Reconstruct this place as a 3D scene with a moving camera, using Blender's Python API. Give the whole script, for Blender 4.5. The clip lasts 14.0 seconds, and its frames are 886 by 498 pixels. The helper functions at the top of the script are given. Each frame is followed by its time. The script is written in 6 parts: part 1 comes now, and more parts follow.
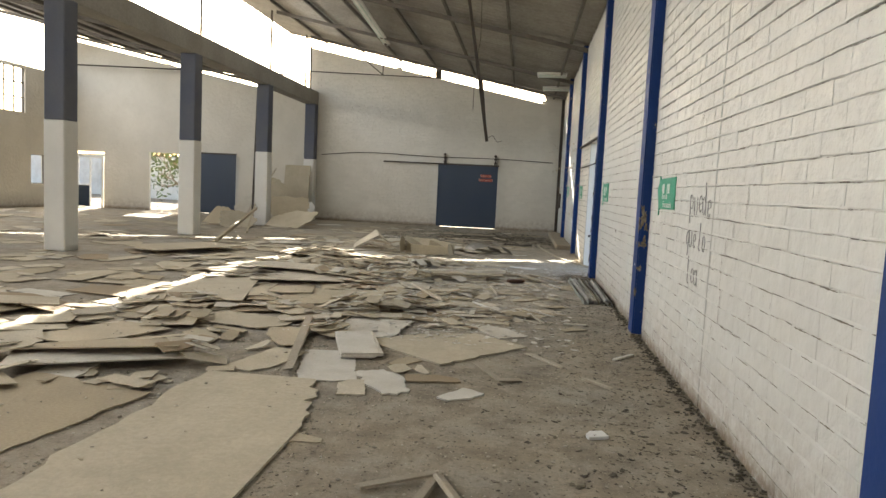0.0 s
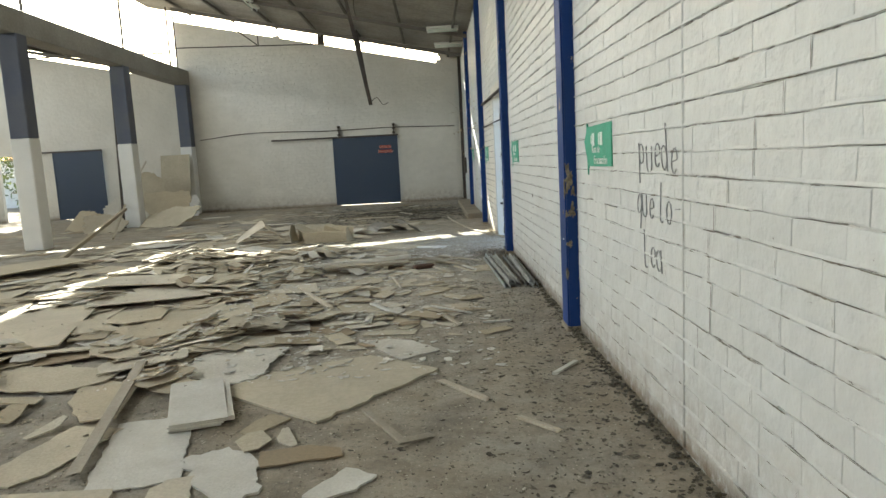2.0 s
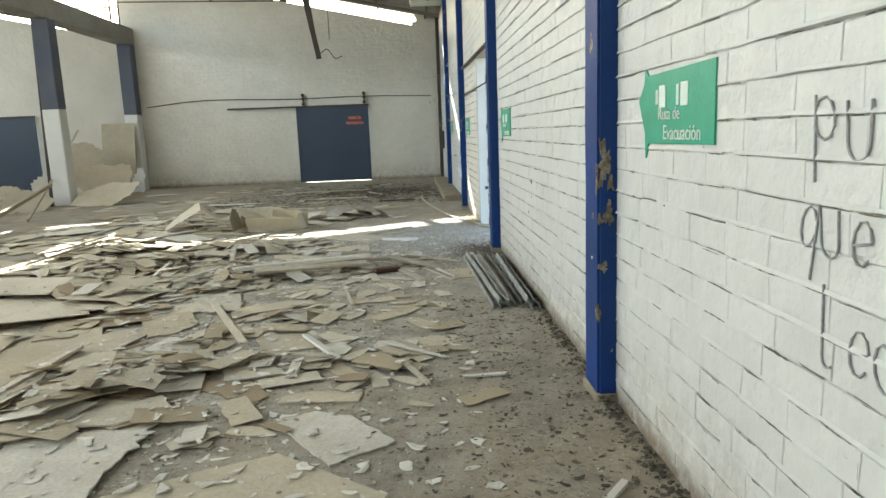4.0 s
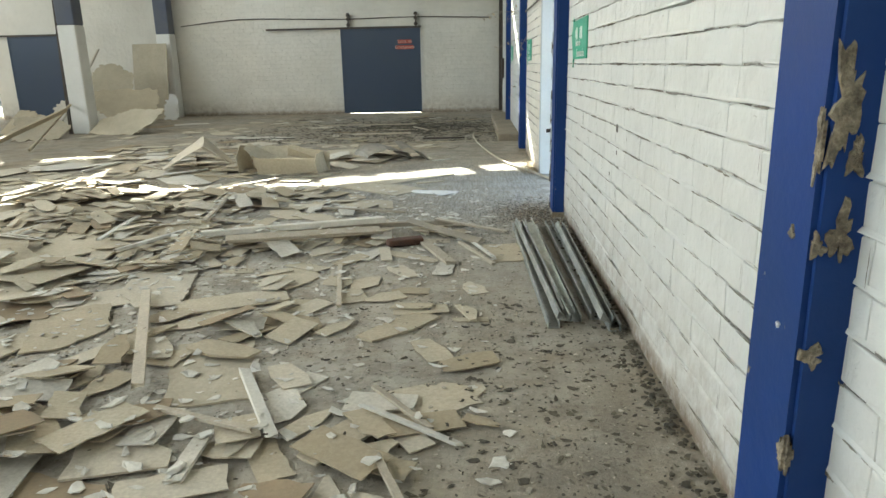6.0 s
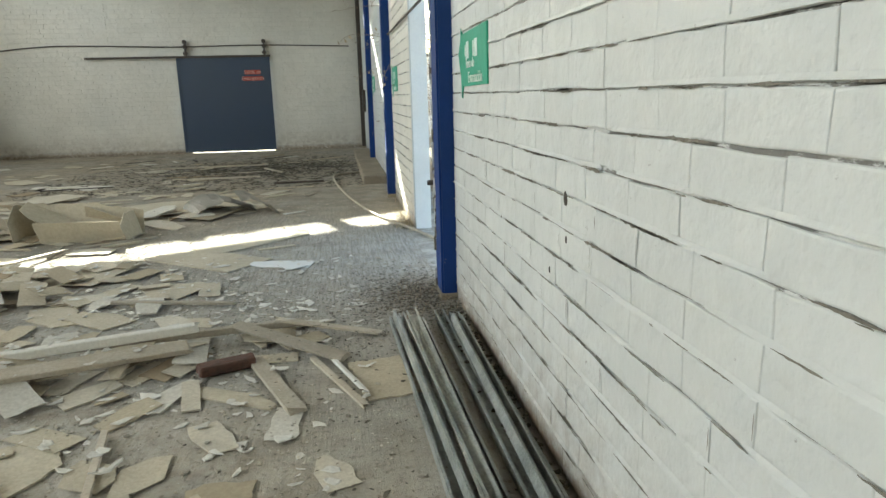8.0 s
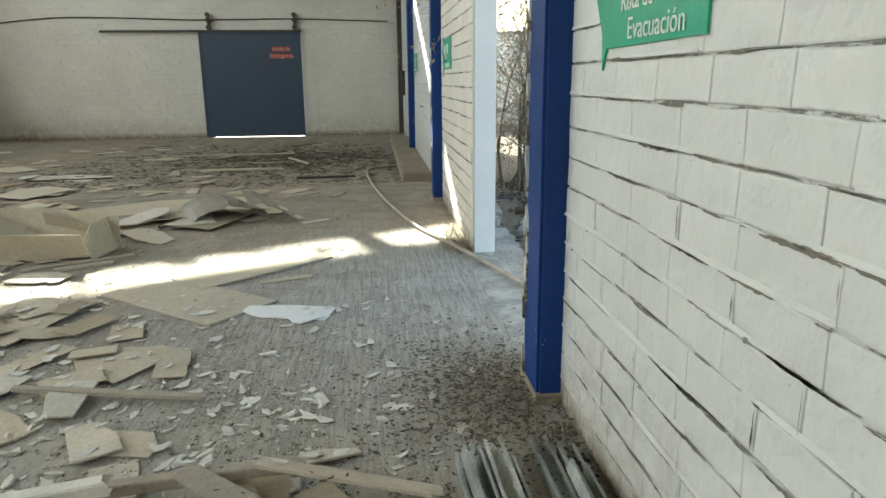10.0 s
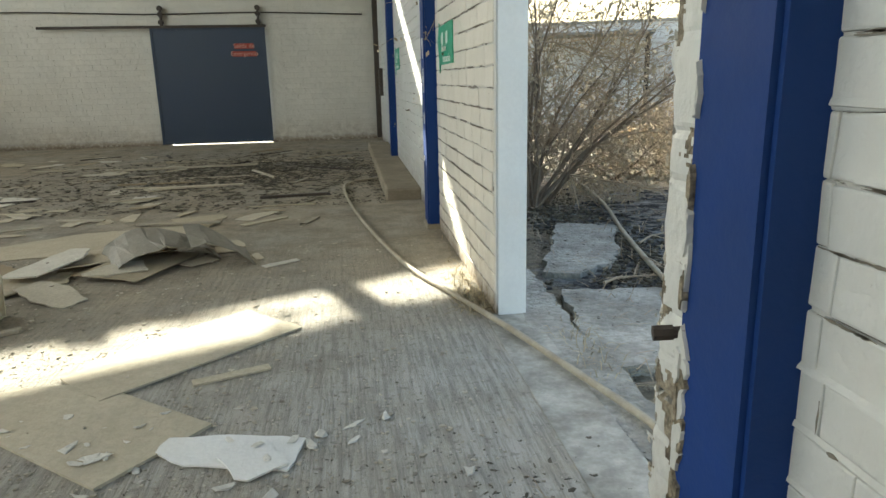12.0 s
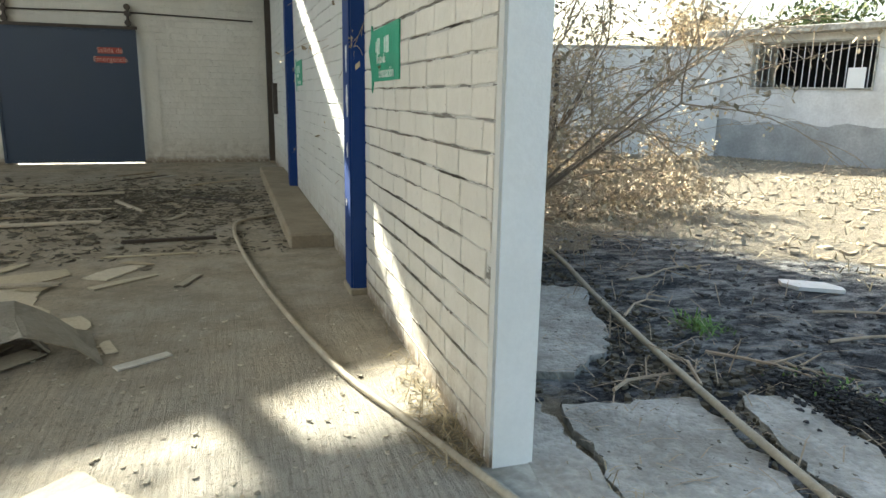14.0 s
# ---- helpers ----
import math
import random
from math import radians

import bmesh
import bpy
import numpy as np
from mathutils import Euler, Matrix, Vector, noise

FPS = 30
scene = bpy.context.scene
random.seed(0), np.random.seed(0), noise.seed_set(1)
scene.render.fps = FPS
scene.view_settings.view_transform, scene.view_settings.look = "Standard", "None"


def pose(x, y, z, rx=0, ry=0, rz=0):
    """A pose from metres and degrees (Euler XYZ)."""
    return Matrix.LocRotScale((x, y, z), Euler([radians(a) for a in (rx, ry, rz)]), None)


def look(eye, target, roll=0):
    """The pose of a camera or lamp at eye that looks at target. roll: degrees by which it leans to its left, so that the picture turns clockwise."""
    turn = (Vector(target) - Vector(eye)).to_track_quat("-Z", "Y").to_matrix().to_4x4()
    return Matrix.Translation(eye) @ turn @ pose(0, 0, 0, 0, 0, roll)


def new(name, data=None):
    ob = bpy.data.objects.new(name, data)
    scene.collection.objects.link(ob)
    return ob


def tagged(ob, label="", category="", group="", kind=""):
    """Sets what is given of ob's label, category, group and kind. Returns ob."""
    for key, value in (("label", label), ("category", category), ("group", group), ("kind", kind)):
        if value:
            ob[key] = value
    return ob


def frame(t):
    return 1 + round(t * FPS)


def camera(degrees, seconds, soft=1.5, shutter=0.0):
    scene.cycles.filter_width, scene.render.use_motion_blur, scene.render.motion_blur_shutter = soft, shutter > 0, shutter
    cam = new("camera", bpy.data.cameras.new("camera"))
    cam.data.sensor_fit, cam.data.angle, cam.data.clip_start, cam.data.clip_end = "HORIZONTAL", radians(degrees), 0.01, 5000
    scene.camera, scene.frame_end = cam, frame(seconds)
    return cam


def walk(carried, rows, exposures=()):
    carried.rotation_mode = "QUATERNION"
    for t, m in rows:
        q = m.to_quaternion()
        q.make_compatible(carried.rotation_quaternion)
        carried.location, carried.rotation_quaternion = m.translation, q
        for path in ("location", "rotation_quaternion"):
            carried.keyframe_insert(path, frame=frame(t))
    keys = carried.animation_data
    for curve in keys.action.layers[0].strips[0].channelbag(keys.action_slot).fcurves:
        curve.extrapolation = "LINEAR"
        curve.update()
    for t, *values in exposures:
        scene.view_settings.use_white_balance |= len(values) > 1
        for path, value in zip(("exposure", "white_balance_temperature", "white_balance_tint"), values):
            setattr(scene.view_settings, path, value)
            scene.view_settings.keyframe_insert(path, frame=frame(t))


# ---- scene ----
cam = camera(66.2, 14.0)
PATH = [
    (0, (0.092, 0.143, 1.495), (-0.136, 2.121, 1.318), 2.8),
    (0.5, (0.155, 0.423, 1.524), (0.053, 2.414, 1.36), -0.4),
    (1, (0.115, 0.946, 1.531), (0.095, 2.939, 1.361), -1.5),
    (1.5, (0.171, 1.436, 1.51), (0.222, 3.429, 1.347), -0.6),
    (2, (0.235, 1.897, 1.513), (0.253, 3.879, 1.25), -3.0),
    (2.5, (0.175, 2.337, 1.519), (0.291, 4.324, 1.313), -1.8),
    (3, (0.293, 2.932, 1.464), (0.37, 4.91, 1.176), -2.8),
    (3.2, (0.292, 3.125, 1.489), (0.389, 5.107, 1.232), -1.3),
    (5.3, (0.533, 5.496, 1.415), (0.575, 7.43, 0.907), -4.2),
    (5.5, (0.541, 5.644, 1.398), (0.556, 7.581, 0.901), -3.3),
    (6, (0.605, 6.088, 1.394), (0.508, 8.015, 0.869), -1.2),
    (6.5, (0.627, 6.577, 1.37), (0.585, 8.524, 0.913), -3.4),
    (7, (0.606, 7.006, 1.397), (0.743, 8.928, 0.859), -4.7),
    (7.5, (0.662, 7.453, 1.391), (0.766, 9.387, 0.893), -3.4),
    (8, (0.677, 7.898, 1.372), (0.963, 9.827, 0.927), -1.5),
    (8.5, (0.69, 8.374, 1.38), (0.966, 10.293, 0.892), -2.1),
    (9, (0.702, 8.85, 1.394), (0.89, 10.77, 0.867), -0.2),
    (9.2, (0.701, 9.049, 1.375), (0.887, 10.981, 0.895), -1.1),
    (11.3, (0.643, 10.726, 1.304), (0.837, 12.65, 0.79), 0.8),
    (11.5, (0.675, 10.885, 1.302), (0.828, 12.81, 0.782), -0.3),
    (12, (0.637, 11.27, 1.323), (0.898, 13.191, 0.832), -1.3),
    (12.5, (0.547, 11.594, 1.337), (0.862, 13.491, 0.79), 1.6),
    (13, (0.536, 11.999, 1.331), (0.742, 13.928, 0.844), -0.7),
    (13.5, (0.589, 12.379, 1.344), (0.763, 14.306, 0.835), -1.6),
    (14, (0.571, 12.749, 1.334), (1.155, 14.612, 0.897), 1.0),
]
EXPOSURES = [(0.0, 2.48, 6850, 9), (0.5, 2.5, 6600, 6), (1.0, 2.32, 6500, 4), (1.5, 2.5, 6450, 3), (2.0, 2.52, 6400, 2), (2.5, 2.4, 6350, 1), (3.0, 2.72, 6300, 0), (5.3, 2.92, 6350, 0), (6.0, 2.95, 6350, 0), (7.0, 2.8, 6350, 0), (9.2, 2.75, 6350, 0), (11.5, 2.52, 6650, 0), (14.0, 2.38, 6550, 1)]
walk(cam, [(t, look(eye, target, roll)) for t, eye, target, roll in PATH], EXPOSURES)

# ---- world, sun, exposure ----
world = bpy.data.worlds.new("world")
scene.world = world
world.use_nodes = True
wn = world.node_tree
sky = wn.nodes.new("ShaderNodeTexSky")
sky.sky_type = "NISHITA"
sky.sun_disc = False
sky.sun_elevation = radians(25)
sky.sun_rotation = radians(-19.5)
sky.air_density, sky.dust_density, sky.ozone_density = 1.0, 4.0, 0.6
wn.links.new(sky.outputs[0], wn.nodes["Background"].inputs[0])
wn.nodes["Background"].inputs[1].default_value = 0.10

sun_data = bpy.data.lights.new("sun", "SUN")
sun_data.energy, sun_data.angle, sun_data.color = 5.0, radians(0.5), (1.0, 0.93, 0.82)
sun = new("sun", sun_data)
sun.matrix_world = look((0, 0, 30), (0.70, -1.975, 29))

# daylight of the open clerestories, standing in their openings
for cx, energy in ((-8.35, 122.0), (-18.75, 290.0)):
    lamp = bpy.data.lights.new("clerestory_light", "AREA")
    lamp.shape, lamp.size, lamp.size_y, lamp.energy, lamp.color = "RECTANGLE", 33.0, 1.6, energy, (0.97, 0.98, 1.0)
    lo = new("clerestory_light", lamp)
    lo.matrix_world = look((cx, 8.0, 6.1), (cx + 6, 8.0, 0.6))


# ---- materials ----
def shader(name, rough=0.8, metal=0.0):
    m = bpy.data.materials.new(name)
    m.use_nodes = True
    nt = m.node_tree
    b = nt.nodes["Principled BSDF"]
    b.inputs["Roughness"].default_value = rough
    b.inputs["Metallic"].default_value = metal
    return m, nt, b


def node(nt, kind, **values):
    n = nt.nodes.new(kind)
    for k, v in values.items():
        n.inputs[k].default_value = v
    return n


def noise_fac(nt, coord, scale, detail=5.0, rough=0.6, lo=0.35, hi=0.65, stretch=None):
    """Noise, pushed to 0..1 between lo and hi."""
    src = coord
    if stretch:
        mp = nt.nodes.new("ShaderNodeMapping")
        mp.inputs["Scale"].default_value = stretch
        nt.links.new(src, mp.inputs[0])
        src = mp.outputs[0]
    n = node(nt, "ShaderNodeTexNoise", Scale=scale, Detail=detail, Roughness=rough)
    nt.links.new(src, n.inputs["Vector"])
    r = node(nt, "ShaderNodeMapRange")
    r.inputs[1].default_value, r.inputs[2].default_value = lo, hi
    nt.links.new(n.outputs[0], r.inputs[0])
    return r.outputs[0]


def mixed(nt, fac, a, b):
    m = nt.nodes.new("ShaderNodeMix")
    m.data_type = "RGBA"
    for sock, v in ((m.inputs[0], fac), (m.inputs[6], a), (m.inputs[7], b)):
        if isinstance(v, tuple):
            sock.default_value = (*v, 1)
        elif isinstance(v, (int, float)):
            sock.default_value = v
        else:
            nt.links.new(v, sock)
    return m.outputs[2]


def math_node(nt, op, a, b):
    m = nt.nodes.new("ShaderNodeMath")
    m.operation = op
    for sock, v in zip(m.inputs, (a, b)):
        if isinstance(v, (int, float)):
            sock.default_value = v
        else:
            nt.links.new(v, sock)
    return m.outputs[0]


def bump(nt, b, height, strength=0.3, dist=0.01):
    n = node(nt, "ShaderNodeBump", Strength=strength, Distance=dist)
    nt.links.new(height, n.inputs["Height"])
    nt.links.new(n.outputs[0], b.inputs["Normal"])


def surface(name, col, dark, rough=0.85, scale=3.0, fine=40.0, amount=0.6, grain=0.35, metal=0.0, relief=0.3, dist=0.006,
            stretch=None, use_object=False, vary=0.0):
    """A worn surface: two tones mixed by large stains and by fine grain, with relief; vary: each piece a little different."""
    m, nt, b = shader(name, rough, metal)
    tc = nt.nodes.new("ShaderNodeTexCoord")
    co = tc.outputs["Object"]
    if not use_object:
        co = nt.nodes.new("ShaderNodeNewGeometry").outputs["Position"]
    big = noise_fac(nt, co, scale, 6, 0.65, stretch=stretch)
    small = noise_fac(nt, co, fine, 3, 0.6, stretch=stretch)
    c = mixed(nt, math_node(nt, "MULTIPLY", big, amount), col, dark)
    c = mixed(nt, math_node(nt, "MULTIPLY", small, grain), c, tuple(v * 0.6 for v in dark))
    if vary:
        rnd = math_node(nt, "FRACT", math_node(nt, "ADD", nt.nodes.new("ShaderNodeObjectInfo").outputs["Random"],
                                               nt.nodes.new("ShaderNodeNewGeometry").outputs["Random Per Island"]), 0)
        hsv = node(nt, "ShaderNodeHueSaturation")
        v = node(nt, "ShaderNodeMapRange")
        v.inputs[3].default_value, v.inputs[4].default_value = 1 - vary, 1 + vary
        nt.links.new(rnd, v.inputs[0])
        nt.links.new(v.outputs[0], hsv.inputs["Value"])
        nt.links.new(c, hsv.inputs["Color"])
        c = hsv.outputs[0]
    nt.links.new(c, b.inputs["Base Color"])
    if relief:
        bump(nt, b, math_node(nt, "ADD", small, math_node(nt, "MULTIPLY", big, 0.7)), relief, dist)
    return m


def board_material():
    """Broken ceiling and partition board: grey-beige paper, pale plaster, brown fibre, by piece; dusty and stained."""
    m, nt, b = shader("board", 0.92)
    geo = nt.nodes.new("ShaderNodeNewGeometry")
    info = nt.nodes.new("ShaderNodeObjectInfo")
    rnd = math_node(nt, "FRACT", math_node(nt, "ADD", info.outputs["Random"], geo.outputs["Random Per Island"]), 0)
    ramp = nt.nodes.new("ShaderNodeValToRGB")
    cr = ramp.color_ramp
    cr.interpolation = "CONSTANT"
    tones = [(0.0, (0.52, 0.45, 0.325)), (0.20, (0.60, 0.535, 0.405)), (0.40, (0.43, 0.36, 0.245)), (0.50, (0.64, 0.585, 0.47)),
             (0.64, (0.56, 0.50, 0.375)), (0.80, (0.70, 0.67, 0.59)), (0.92, (0.33, 0.25, 0.155))]
    for i, (p, c) in enumerate(tones):
        e = cr.elements[i] if i < 2 else cr.elements.new(p)
        e.position, e.color = p, (*c, 1)
    nt.links.new(rnd, ramp.inputs[0])
    co = geo.outputs["Position"]
    big = noise_fac(nt, co, 2.2, 6, 0.65)
    fine = noise_fac(nt, co, 55, 4, 0.6)
    c = mixed(nt, math_node(nt, "MULTIPLY", big, 0.35), ramp.outputs[0], (0.30, 0.26, 0.19))
    c = mixed(nt, math_node(nt, "MULTIPLY", fine, 0.25), c, (0.16, 0.13, 0.09))
    nt.links.new(c, b.inputs["Base Color"])
    bump(nt, b, fine, 0.25, 0.004)
    return m


def paint_material(name, col, stain, bare):
    """Thick white paint over brickwork: grey stains, dark grime in spots and joints, bare patches low down."""
    m, nt, b = shader(name, 0.55)
    geo = nt.nodes.new("ShaderNodeNewGeometry")
    co = geo.outputs["Position"]
    big = noise_fac(nt, co, 0.9, 6, 0.6)
    mid = noise_fac(nt, co, 7, 5, 0.6, 0.5, 0.75)
    fine = noise_fac(nt, co, 60, 4, 0.6)
    c = mixed(nt, math_node(nt, "MULTIPLY", big, 0.35), col, stain)
    c = mixed(nt, math_node(nt, "MULTIPLY", mid, 0.18), c, stain)
    spots = noise_fac(nt, co, 14, 7, 0.75, 0.665, 0.69, (1.0, 0.7, 1.6))
    c = mixed(nt, math_node(nt, "MULTIPLY", spots, 0.7), c, bare)
    sep = nt.nodes.new("ShaderNodeSeparateXYZ")
    nt.links.new(co, sep.inputs[0])
    low = node(nt, "ShaderNodeMapRange")
    low.inputs[1].default_value, low.inputs[2].default_value, low.inputs[3].default_value, low.inputs[4].default_value = 0.0, 0.55, 1.0, 0.0
    nt.links.new(sep.outputs[2], low.inputs[0])
    splash = math_node(nt, "MULTIPLY", low.outputs[0], noise_fac(nt, co, 9, 6, 0.7, 0.34, 0.66))
    c = mixed(nt, math_node(nt, "MULTIPLY", splash, 0.75), c, (0.24, 0.19, 0.13))
    foot = node(nt, "ShaderNodeMapRange")
    foot.inputs[1].default_value, foot.inputs[2].default_value, foot.inputs[3].default_value, foot.inputs[4].default_value = 0.03, 0.14, 1.0, 0.0
    nt.links.new(sep.outputs[2], foot.inputs[0])
    mud = math_node(nt, "MULTIPLY", foot.outputs[0], noise_fac(nt, co, 16, 6, 0.7, 0.30, 0.52))
    c = mixed(nt, math_node(nt, "MULTIPLY", mud, 0.9), c, (0.17, 0.125, 0.08))
    info = nt.nodes.new("ShaderNodeObjectInfo")
    rnd = math_node(nt, "FRACT", math_node(nt, "ADD", info.outputs["Random"], geo.outputs["Random Per Island"]), 0)
    hsv = node(nt, "ShaderNodeHueSaturation")
    v = node(nt, "ShaderNodeMapRange")
    v.inputs[3].default_value, v.inputs[4].default_value = 0.975, 1.02
    nt.links.new(rnd, v.inputs[0])
    nt.links.new(v.outputs[0], hsv.inputs["Value"])
    nt.links.new(c, hsv.inputs["Color"])
    nt.links.new(hsv.outputs[0], b.inputs["Base Color"])
    bump(nt, b, math_node(nt, "ADD", math_node(nt, "MULTIPLY", fine, 0.25), math_node(nt, "MULTIPLY", noise_fac(nt, co, 9, 4, 0.5), 3.0)), 0.32, 0.008)
    return m


def joint_material():
    """Painted joints between the bricks, the paint cracked away to dark mortar in long ragged patches."""
    m, nt, b = shader("painted_joint", 0.85)
    co = nt.nodes.new("ShaderNodeNewGeometry").outputs["Position"]
    c = mixed(nt, noise_fac(nt, co, 1.5, 5), (0.60, 0.595, 0.565), (0.46, 0.45, 0.41))
    crack = noise_fac(nt, co, 5.5, 7, 0.75, 0.48, 0.53, (1.0, 0.6, 2.5))
    c = mixed(nt, math_node(nt, "MULTIPLY", crack, 0.85), c, (0.085, 0.075, 0.06))
    nt.links.new(c, b.inputs["Base Color"])
    bump(nt, b, noise_fac(nt, co, 50, 4), 0.4, 0.006)
    return m


def peeled_blue():
    """Gloss blue paint on plaster, faded higher up, peeled to beige plaster in ragged patches."""
    m, nt, b = shader("blue_paint", 0.42)
    b.inputs["Specular IOR Level"].default_value = 0.16
    geo = nt.nodes.new("ShaderNodeNewGeometry")
    co = geo.outputs["Position"]
    big = noise_fac(nt, co, 1.3, 5, 0.6)
    c = mixed(nt, big, (0.010, 0.041, 0.18), (0.012, 0.038, 0.135))
    c = mixed(nt, math_node(nt, "MULTIPLY", noise_fac(nt, co, 30, 4), 0.12), c, (0.03, 0.05, 0.15))
    peel = noise_fac(nt, co, 7.0, 7, 0.62, 0.665, 0.675, (1.0, 1.0, 0.6))
    plaster = mixed(nt, noise_fac(nt, co, 25, 4), (0.42, 0.36, 0.27), (0.2, 0.16, 0.11))
    c = mixed(nt, peel, c, plaster)
    nt.links.new(c, b.inputs["Base Color"])
    nt.links.new(math_node(nt, "ADD", 0.55, math_node(nt, "MULTIPLY", peel, 0.35)), b.inputs["Roughness"])
    bump(nt, b, math_node(nt, "ADD", math_node(nt, "MULTIPLY", peel, -1.0), math_node(nt, "MULTIPLY", noise_fac(nt, co, 20, 4), 0.15)), 0.6, 0.008)
    return m


def floor_material():
    """Broom-finished concrete, brushed lengthways, under brown dust and grey plaster powder."""
    m, nt, b = shader("dusty_concrete", 0.9)
    geo = nt.nodes.new("ShaderNodeNewGeometry")
    co = geo.outputs["Position"]
    grooves = noise_fac(nt, co, 9, 5, 0.75, 0.44, 0.60, (5.0, 0.3, 1.0))
    big = noise_fac(nt, co, 0.55, 6, 0.65, 0.38, 0.62)
    fine = noise_fac(nt, co, 45, 5, 0.7)
    mid = noise_fac(nt, co, 4, 6, 0.65, 0.42, 0.62)
    c = mixed(nt, big, (0.42, 0.355, 0.26), (0.375, 0.35, 0.295))
    c = mixed(nt, math_node(nt, "MULTIPLY", mid, 0.45), c, (0.20, 0.165, 0.115))
    c = mixed(nt, math_node(nt, "MULTIPLY", noise_fac(nt, co, 1.4, 7, 0.7, 0.52, 0.66), 0.55), c, (0.13, 0.11, 0.078))
    c = mixed(nt, math_node(nt, "MULTIPLY", fine, 0.3), c, (0.13, 0.11, 0.08))
    c = mixed(nt, math_node(nt, "MULTIPLY", noise_fac(nt, co, 2.4, 8, 0.72, 0.50, 0.60), 0.45), c, (0.15, 0.13, 0.10))
    # concrete round the doorway: paler towards it, with its brushed grooves showing
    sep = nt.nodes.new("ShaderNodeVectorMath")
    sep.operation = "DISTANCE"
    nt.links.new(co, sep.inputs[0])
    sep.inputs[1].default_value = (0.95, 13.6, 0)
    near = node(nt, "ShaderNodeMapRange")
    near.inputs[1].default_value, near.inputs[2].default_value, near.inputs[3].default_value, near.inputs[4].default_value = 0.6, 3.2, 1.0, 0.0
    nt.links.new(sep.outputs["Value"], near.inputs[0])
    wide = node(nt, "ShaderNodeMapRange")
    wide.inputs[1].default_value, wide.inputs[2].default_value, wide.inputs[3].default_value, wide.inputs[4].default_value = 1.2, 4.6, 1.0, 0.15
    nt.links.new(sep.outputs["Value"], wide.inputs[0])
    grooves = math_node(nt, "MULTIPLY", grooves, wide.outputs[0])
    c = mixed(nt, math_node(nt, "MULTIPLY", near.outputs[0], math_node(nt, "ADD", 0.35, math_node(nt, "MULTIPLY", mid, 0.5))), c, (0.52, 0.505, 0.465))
    c = mixed(nt, math_node(nt, "MULTIPLY", grooves, 0.6), c, (0.19, 0.175, 0.145))
    # plaster dust under the broken boards
    heap = nt.nodes.new("ShaderNodeVectorMath")
    heap.operation = "DISTANCE"
    nt.links.new(co, heap.inputs[0])
    heap.inputs[1].default_value = (-2.0, 10.0, 0)
    dust = node(nt, "ShaderNodeMapRange")
    dust.inputs[1].default_value, dust.inputs[2].default_value, dust.inputs[3].default_value, dust.inputs[4].default_value = 1.5, 3.8, 1.0, 0.0
    nt.links.new(heap.outputs["Value"], dust.inputs[0])
    c = mixed(nt, math_node(nt, "MULTIPLY", dust.outputs[0], math_node(nt, "MULTIPLY", noise_fac(nt, co, 3.5, 7, 0.7, 0.36, 0.58), 0.7)), c, (0.55, 0.525, 0.46))
    # trodden dirt specks, white plaster crumbs
    c = mixed(nt, math_node(nt, "MULTIPLY", noise_fac(nt, co, 26, 4, 0.6, 0.58, 0.64), 0.4), c, (0.10, 0.08, 0.055))
    c = mixed(nt, math_node(nt, "MULTIPLY", noise_fac(nt, co, 75, 3, 0.55, 0.665, 0.70), 0.6), c, (0.60, 0.58, 0.52))
    nt.links.new(c, b.inputs["Base Color"])
    h = math_node(nt, "ADD", math_node(nt, "MULTIPLY", grooves, 1.2), math_node(nt, "ADD", fine, mid))
    bump(nt, b, h, 0.5, 0.008)
    return m


def ground_material():
    """Yard soil and dry straw, burnt black in a ragged patch near the building."""
    m, nt, b = shader("yard_soil", 0.95)
    geo = nt.nodes.new("ShaderNodeNewGeometry")
    co = geo.outputs["Position"]
    big = noise_fac(nt, co, 0.5, 6, 0.65)
    fine = noise_fac(nt, co, 18, 6, 0.7)
    c = mixed(nt, big, (0.29, 0.245, 0.175), (0.36, 0.315, 0.24))
    c = mixed(nt, math_node(nt, "MULTIPLY", fine, 0.6), c, (0.12, 0.095, 0.06))
    d = nt.nodes.new("ShaderNodeVectorMath")
    d.operation = "DISTANCE"
    mp = nt.nodes.new("ShaderNodeMapping")
    mp.inputs["Scale"].default_value = (1.0, 0.62, 1.0)
    nt.links.new(co, mp.inputs[0])
    nt.links.new(mp.outputs[0], d.inputs[0])
    d.inputs[1].default_value = (4.0, 15.5 * 0.62, 0)
    ragged = math_node(nt, "ADD", d.outputs["Value"], math_node(nt, "MULTIPLY", noise_fac(nt, co, 1.2, 6, 0.7), 0.9))
    r = node(nt, "ShaderNodeMapRange")
    r.inputs[1].default_value, r.inputs[2].default_value, r.inputs[3].default_value, r.inputs[4].default_value = 2.3, 2.7, 1.0, 0.0
    nt.links.new(ragged, r.inputs[0])
    ash = mixed(nt, noise_fac(nt, co, 5, 8, 0.75, 0.45, 0.60, (0.7, 1.3, 1.0)), (0.016, 0.018, 0.024), (0.30, 0.30, 0.29))
    c = mixed(nt, r.outputs[0], c, ash)
    nt.links.new(c, b.inputs["Base Color"])
    bump(nt, b, math_node(nt, "ADD", fine, noise_fac(nt, co, 5, 5)), 0.9, 0.04)
    return m


